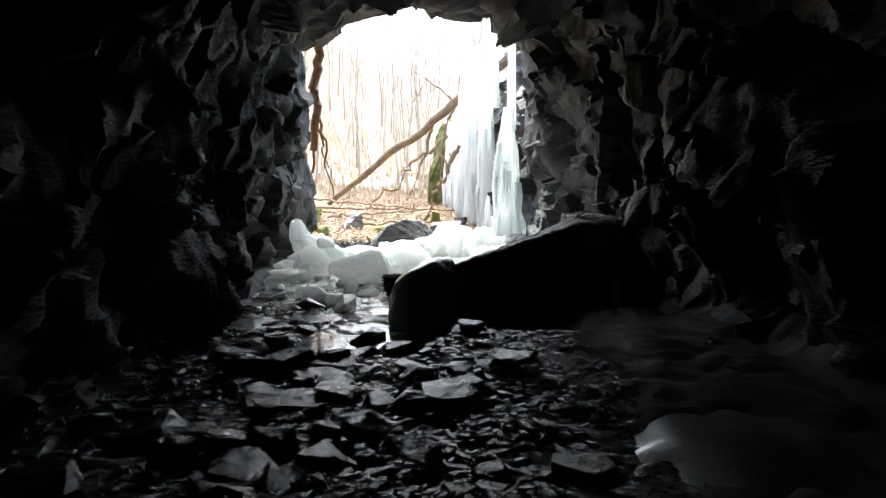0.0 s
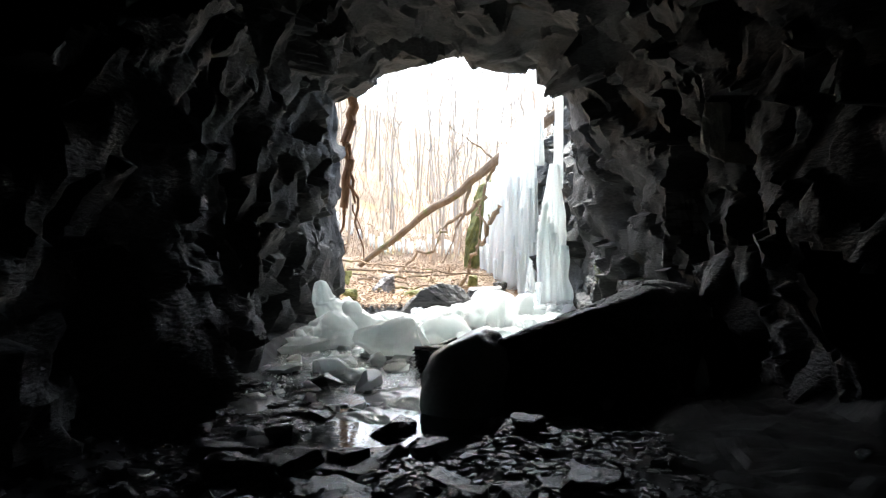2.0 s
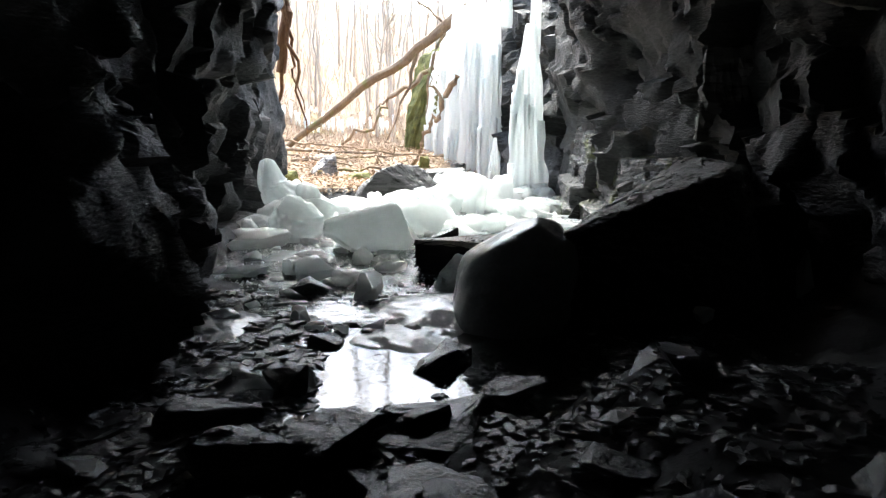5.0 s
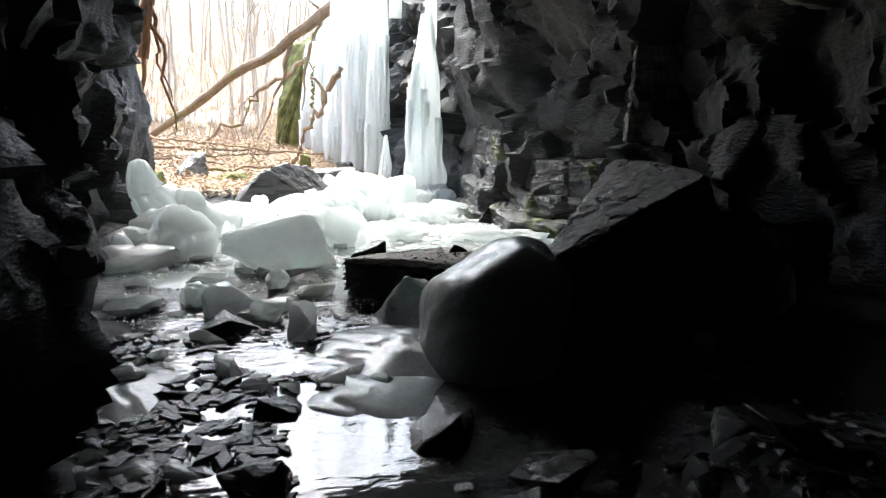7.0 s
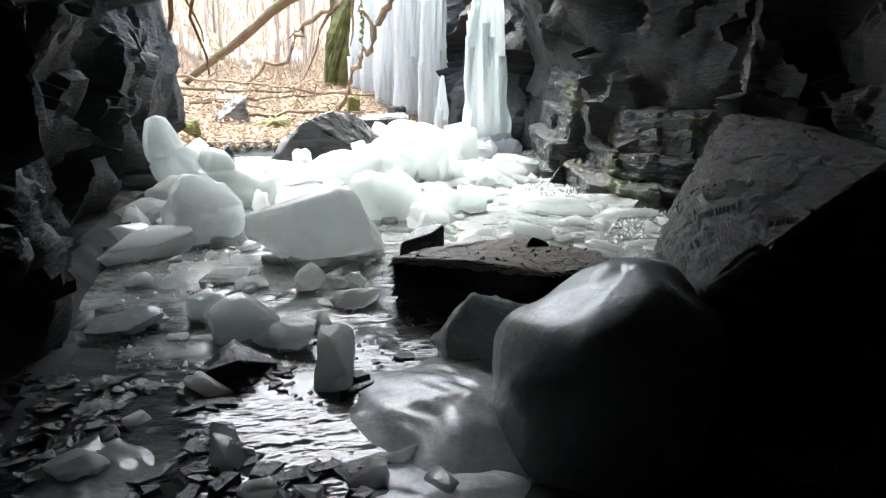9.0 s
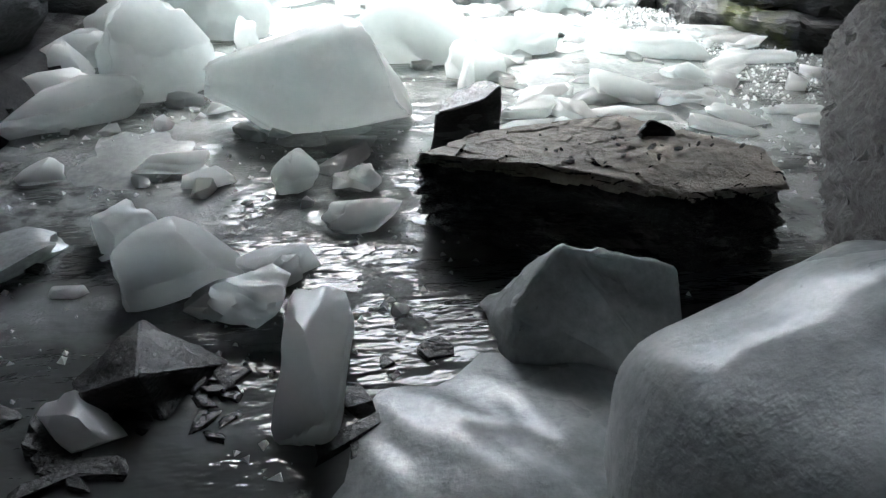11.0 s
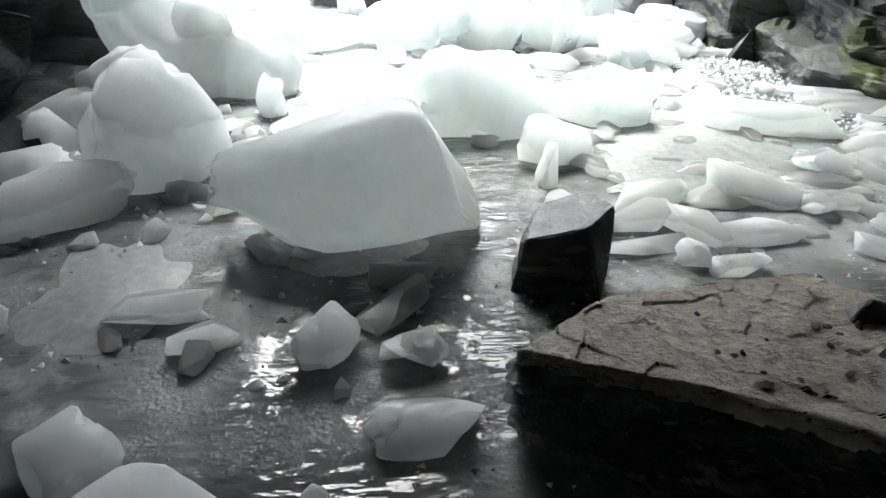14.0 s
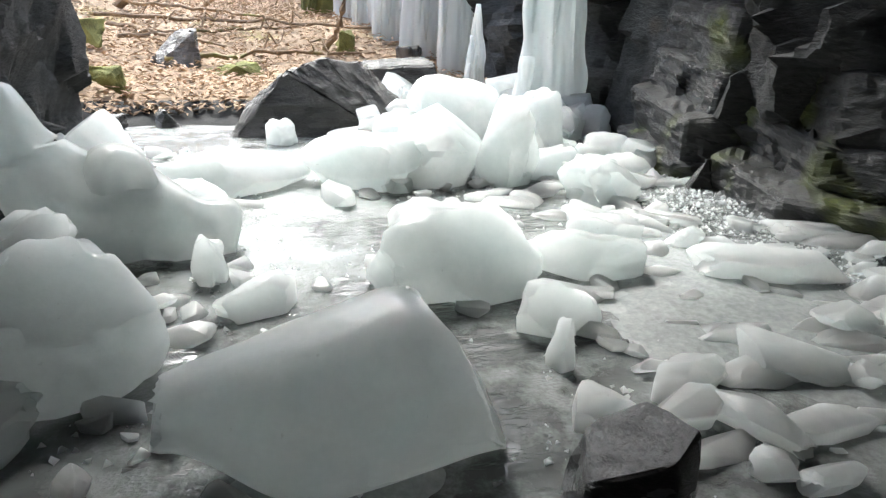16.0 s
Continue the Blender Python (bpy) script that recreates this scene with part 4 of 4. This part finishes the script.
ice_column(fall, 0.7, 22.8, 3.6, 0.5, 0.24, 22, 3, 0.4)
ice_column(fall, 1.22, 18.7, 0.9, -0.2, 0.14, 10, 4, 0.2)

# ---- fallen trunks and roots at the mouth ----
def branch(name, a, c, r0, r1, seed, mat, label, sway=0.25, twigs=(), steps=18, parent=None):
    bm = bmesh.new()
    pts = crooked(a, c, steps, sway, seed)
    tube(bm, pts, [r0 + (r1 - r0) * i / steps for i in range(steps + 1)], 10, seed)
    ob = part(name, bm, mat, parent)
    for k, (s, way, r) in enumerate(twigs):
        bm = bmesh.new()
        p = pts[int(s * steps)]
        tp = crooked(p, p + Vector(way), 9, 0.25, seed + k + 1)
        tube(bm, tp, [r * (1 - 0.8 * i / 9) for i in range(10)], 7, seed + k)
        part("limb", bm, mat, ob)
    if not parent:
        tagged(ob, label, "fallen tree" if r0 > 0.08 else "root")
    return ob


branch("fallen_tree", (2.3, 21.8, 5.15), (-4.45, 25.0, 0.2), 0.17, 0.085, 3, bark_mat, "brown fallen tree trunk leaning across the mouth", 0.12,
       ((0.28, (-0.5, 0.4, -2.4), 0.07), (0.42, (-0.9, 0.2, -2.6), 0.06), (0.8, (-0.6, -0.1, -0.9), 0.04), (0.1, (0.6, 0.3, 1.2), 0.05), (0.3, (-1.6, 0.5, 1.3), 0.04)))
branch("fallen_branch", (0.5, 20.0, 2.3), (-0.55, 20.8, 0.1), 0.075, 0.05, 9, bark_mat, "bare crooked branch leaning on the ice", 0.3, ((0.3, (-0.4, 0.2, 0.8), 0.04),))
branch("fallen_branch", (0.2, 24, 2.8), (-2.6, 25, 0.4), 0.07, 0.04, 15, bark_mat, "thin fallen branch behind the trunk", 0.4, ((0.4, (-0.7, 0.3, -0.8), 0.03),))
for k, (xa, ya, xb, yb) in enumerate(((-4.2, 23.2, 0.6, 22.4), (-3.6, 21.6, -0.6, 22.6), (-2.8, 20.2, 0.2, 20.6), (-4.6, 24.2, -1.4, 23.6), (-3.9, 22.6, -2.0, 20.9))):
    branch("fallen_branch", (xa, ya, ground_z(xa, ya) + 0.08), (xb, yb, ground_z(xb, yb) + 0.1), 0.038, 0.018, 30 + k, bark_mat,
           "dead branch lying on the leaf litter", 0.12, ((0.4, (0.5, 0.5, 0.3), 0.025), (0.7, (0.3, -0.6, 0.25), 0.02)))
branch("hanging_root", (-2.9, 17.3, 5.3), (-3.2, 17.4, 2.1), 0.12, 0.09, 40, root_mat, "reddish root hanging at the tunnel mouth", 0.2,
       ((0.5, (0.45, 0.1, -2.7), 0.055), (0.75, (0.3, 0.1, -1.6), 0.04), (0.9, (-0.2, 0.2, -1.8), 0.05)))

# frozen drips along the far bank
bank = tagged(new("frozen_bank"), "row of small icicles along the far stream bank", "icicles")
rnd = random.Random(9)
for k in range(34):
    x, y = -6.5 + k * 0.17 + rnd.uniform(-0.06, 0.06), 29.6 + rnd.uniform(-0.2, 0.2)
    z = ground_z(x, y) + rnd.uniform(0.35, 0.8)
    bm = bmesh.new()
    tube(bm, [(x, y, z), (x, y, (z + ground_z(x, y)) / 2), (x + 0.03, y - 0.05, ground_z(x, y) - 0.1)], [0.05, 0.07, 0.02], 6, k)
    part("icicle", bm, fall_mat, bank, smooth=True)

# ---- stones and moss outside ----
for k, (x, y, w, d, h, mossy) in enumerate(((-2.6, 20.4, 0.9, 0.7, 0.5, 0), (-3.2, 18.3, 0.6, 0.5, 0.36, 1), (-3.9, 21.4, 0.7, 0.6, 0.4, 1), (-1.9, 19.8, 1.1, 0.7, 0.2, 1),
                                            (0.5, 19.6, 0.6, 0.5, 0.45, 0), (-0.2, 21.0, 0.6, 0.5, 0.4, 1), (-3.0, 17.3, 0.4, 0.4, 0.2, 0), (-2.5, 17.4, 0.35, 0.3, 0.2, 0))):
    ob = part("boulder", stone_bm(w, d, h, 300 + k, 4), moss_mat if mossy else slab_mat)
    tagged(ob, "moss-grown stone on the leaf litter" if mossy else "dark angular stone outside the mouth", "rock", "stones outside")
    put(ob, x, y, ground_z(x, y) - 0.05, k * 50)


def moss_patch(x, y, z, w, seed, facing):
    rnd = random.Random(seed)
    bm = bmesh.new()
    for i in range(160):
        r = rnd.random() ** 0.5 * w
        a = rnd.uniform(0, 6.28)
        bmesh.ops.create_icosphere(bm, subdivisions=1, radius=rnd.uniform(0.02, 0.05),
                                   matrix=Matrix.Translation((x + facing[0] * r * math.cos(a), y + facing[1] * r * math.cos(a), z + r * math.sin(a) * 1.6)))
    tagged(part("moss", bm, moss_mat), "tuft of green moss on the rock", "moss", kind="stuff")


rock([(-0.55, 25.6, -0.3), (0.6, 25.4, -0.3), (0.6, 27.0, -0.3), (-0.5, 26.8, -0.3), (0.0, 25.8, 2.4), (0.5, 25.6, 3.4), (0.6, 26.7, 3.7), (-0.1, 26.6, 3.3), (-0.5, 25.8, 1.2)],
          "mossy rock buttress at the end of the cliff", "rock_buttress", moss_mat, 0.08, 10, 0.05, 44, "", 0.05, 0.3)
moss_patch(0.45, 24.2, 1.6, 0.7, 3, (0.3, 0.6))
moss_patch(0.75, 22.9, 2.2, 0.5, 4, (0.3, 0.7))

# ---- bare woods ----
def bare_tree(height, r, seed):
    rnd = random.Random(seed)
    tree = tagged(new("tree"), "slender bare grey winter tree on the slope", "tree", "bare woods")
    bm = bmesh.new()
    pts = crooked((0, 0, -0.3), (rnd.uniform(-0.8, 0.8), rnd.uniform(-0.5, 0.5), height), 12, 0.22, seed)
    tube(bm, pts, [r * (1 - 0.88 * i / 12) for i in range(13)], 6, seed)
    part("trunk", bm, tree_mat, tree)
    bm = bmesh.new()
    for k in range(16):
        i = rnd.randint(4, 11)
        p = pts[i]
        a = rnd.uniform(0, 6.28)
        ln = rnd.uniform(0.8, 2.4) * (1.2 - i / 14) * height / 9
        e = p + Vector((math.cos(a) * ln * 0.6, math.sin(a) * ln * 0.6, ln))
        bp = crooked(p, e, 6, 0.2, seed * 5 + k)
        tube(bm, bp, [r * 0.3 * (1 - 0.85 * j / 6) for j in range(7)], 4, k)
        for q in range(4):
            s = bp[rnd.randint(2, 5)]
            a2 = a + rnd.uniform(-1.2, 1.2)
            l2 = ln * rnd.uniform(0.25, 0.5)
            tube(bm, crooked(s, s + Vector((math.cos(a2) * l2 * 0.6, math.sin(a2) * l2 * 0.6, l2)), 3, 0.08, seed + k + q), [r * 0.1, r * 0.08, r * 0.05, r * 0.02], 3, q)
    part("crown", bm, tree_mat, tree)
    return tree


rnd = random.Random(77)
sorts = [bare_tree(rnd.uniform(8, 13), rnd.uniform(0.035, 0.075), 50 + i) for i in range(6)]
for i, t in enumerate(sorts):
    x, y = -9 + i * 2.4, 33 + (i * 7) % 5
    t.matrix_basis = pose(x, y, ground_z(x, y), 0, 0, i * 60)
for i in range(230):
    y = 28 + 55 * rnd.random() ** 1.3
    x = rnd.uniform(-0.42, 0.28) * (y + 2) + (0 if y > 34 else rnd.choice((-3, 1)))
    copy_thing(sorts[i % 6], pose(x, y, ground_z(x, y), rnd.uniform(-6, 6), rnd.uniform(-6, 6), rnd.uniform(0, 360)))

# brush and dead leaves
bm = bmesh.new()
for i in range(2600):
    y = rnd.uniform(26, 52)
    x = rnd.uniform(-0.42, 0.2) * y
    z = ground_z(x, y)
    a = rnd.uniform(0, 6.28)
    ln = rnd.uniform(0.5, 1.4) + 1.2 * rnd.random() ** 3
    tube(bm, [(x, y, z - 0.1), (x + 0.2 * math.cos(a), y + 0.2 * math.sin(a), z + ln * 0.5), (x + 0.5 * ln * math.cos(a), y + 0.5 * ln * math.sin(a), z + ln)], [0.012, 0.009, 0.003], 3, i)
tagged(part("brush", bm, leaf_mat), "tangled brown winter brush on the slope", "brush", kind="stuff")
verts, faces = [], []
for i in range(14000):
    y = 17.6 + 14 * rnd.random() ** 1.4
    x = rnd.uniform(-5.5, 1.4)
    z = ground_z(x, y) + rnd.uniform(0.0, 0.12)
    a, s = rnd.uniform(0, 6.28), rnd.uniform(0.025, 0.07)
    dx, dy = math.cos(a) * s, math.sin(a) * s
    tz = rnd.uniform(-0.5, 0.5) * s
    k = len(verts)
    verts += [(x - dx, y - dy, z - tz), (x + dy * 0.5, y - dx * 0.5, z + 0.3 * s), (x + dx, y + dy, z + tz), (x - dy * 0.5, y + dx * 0.5, z + 0.3 * s)]
    faces.append((k, k + 1, k + 2, k + 3))
tagged(grid_mesh("leaf_litter", verts, faces, leaf_mat), "brown dead leaves strewn outside the mouth", "leaves", kind="stuff")

# ---- rubble on the floor ----
rnd = random.Random(5)
shapes = []
for i in range(14):
    me = bpy.data.meshes.new("stone")
    bm = stone_bm(1, rnd.uniform(0.6, 1.0), rnd.uniform(0.14, 0.32), 500 + i, 0, 0.03)
    bm.to_mesh(me)
    bm.free()
    me.materials.append(stone_mat)
    shapes.append(me)
for i in range(300):
    lift = 0.0
    if i < 120:
        x, y = rnd.uniform(-2.7, 0.4), rnd.uniform(2.6, 6.8)
        s = rnd.uniform(0.1, 0.42)
    elif i < 200:
        x, y = rnd.uniform(-2.9, -0.5) if i % 2 else rnd.uniform(-2.9, -2.0), rnd.uniform(6.6, 9.2)
        s = rnd.uniform(0.05, 0.2)
    elif i < 265:
        x, y = rnd.uniform(-2.6, -0.9), rnd.uniform(6.7, 10.2)
        s = rnd.uniform(0.06, 0.22)
        lift = 1.0
    else:
        x, y = rnd.choice((rnd.uniform(-3.2, -2.7), rnd.uniform(1.6, 2.6))), rnd.uniform(5, 15)
        s = rnd.uniform(0.08, 0.3)
    base = ground_z(x, y) + bumps(x, y)
    if lift:
        base = WATER - 0.1 * s
    ob = new("stone", rnd.choice(shapes))
    ob.parent = floor
    ob.matrix_basis = pose(x, y, base - 0.12 * s, rnd.uniform(-16, 16), rnd.uniform(-16, 16), rnd.uniform(0, 360)) @ Matrix.Diagonal((s, s, s, 1))
verts, faces = [], []
for i in range(10500):
    y = rnd.uniform(2.2, 9.5)
    x = rnd.uniform(-3.1, 1.3)
    s = rnd.uniform(0.012, 0.05) * (1 - 0.6 * smooth01((x - 0.6) / 1.0))
    z = ground_z(x, y) + bumps(x, y)
    if x < -1.6 and z < WATER and noise.noise(Vector((x * 1.7, y * 1.7, 2))) > 0.12:
        z = WATER
    if i > 9600:
        # broken shards that lie in the shallows
        x, y, s, z = rnd.uniform(-2.75, -1.25), rnd.uniform(6.9, 9.5), rnd.uniform(0.025, 0.08), WATER
        if noise.noise(Vector((x * 2.1, y * 1.6, 7))) < 0.0 + 0.3 * smooth01((x + 1.9) / 0.5):
            continue
    k = len(verts)
    a = rnd.uniform(0, 6.28)
    long, turn, high = rnd.uniform(1.0, 2.6), rnd.uniform(0, 6.28), s * rnd.uniform(0.12, 0.45)
    for lift, grow in ((-0.2 * s, 1.0), (high, 0.72)):
        for q in range(4):
            b2 = a + q * 1.57 + rnd.uniform(-0.5, 0.5)
            cx, cy = math.cos(b2) * s * grow * long, math.sin(b2) * s * grow * 0.8
            verts.append((x + cx * math.cos(turn) - cy * math.sin(turn), y + cx * math.sin(turn) + cy * math.cos(turn), z + lift * rnd.uniform(0.6, 1.3)))
    faces.append((k + 4, k + 5, k + 6, k + 7))
    for q in range(4):
        faces.append((k + q, k + (q + 1) % 4, k + 4 + (q + 1) % 4, k + 4 + q))
tagged(grid_mesh("slate_gravel", verts, faces, stone_mat), "wet splintered slate gravel on the floor", "gravel", kind="stuff")
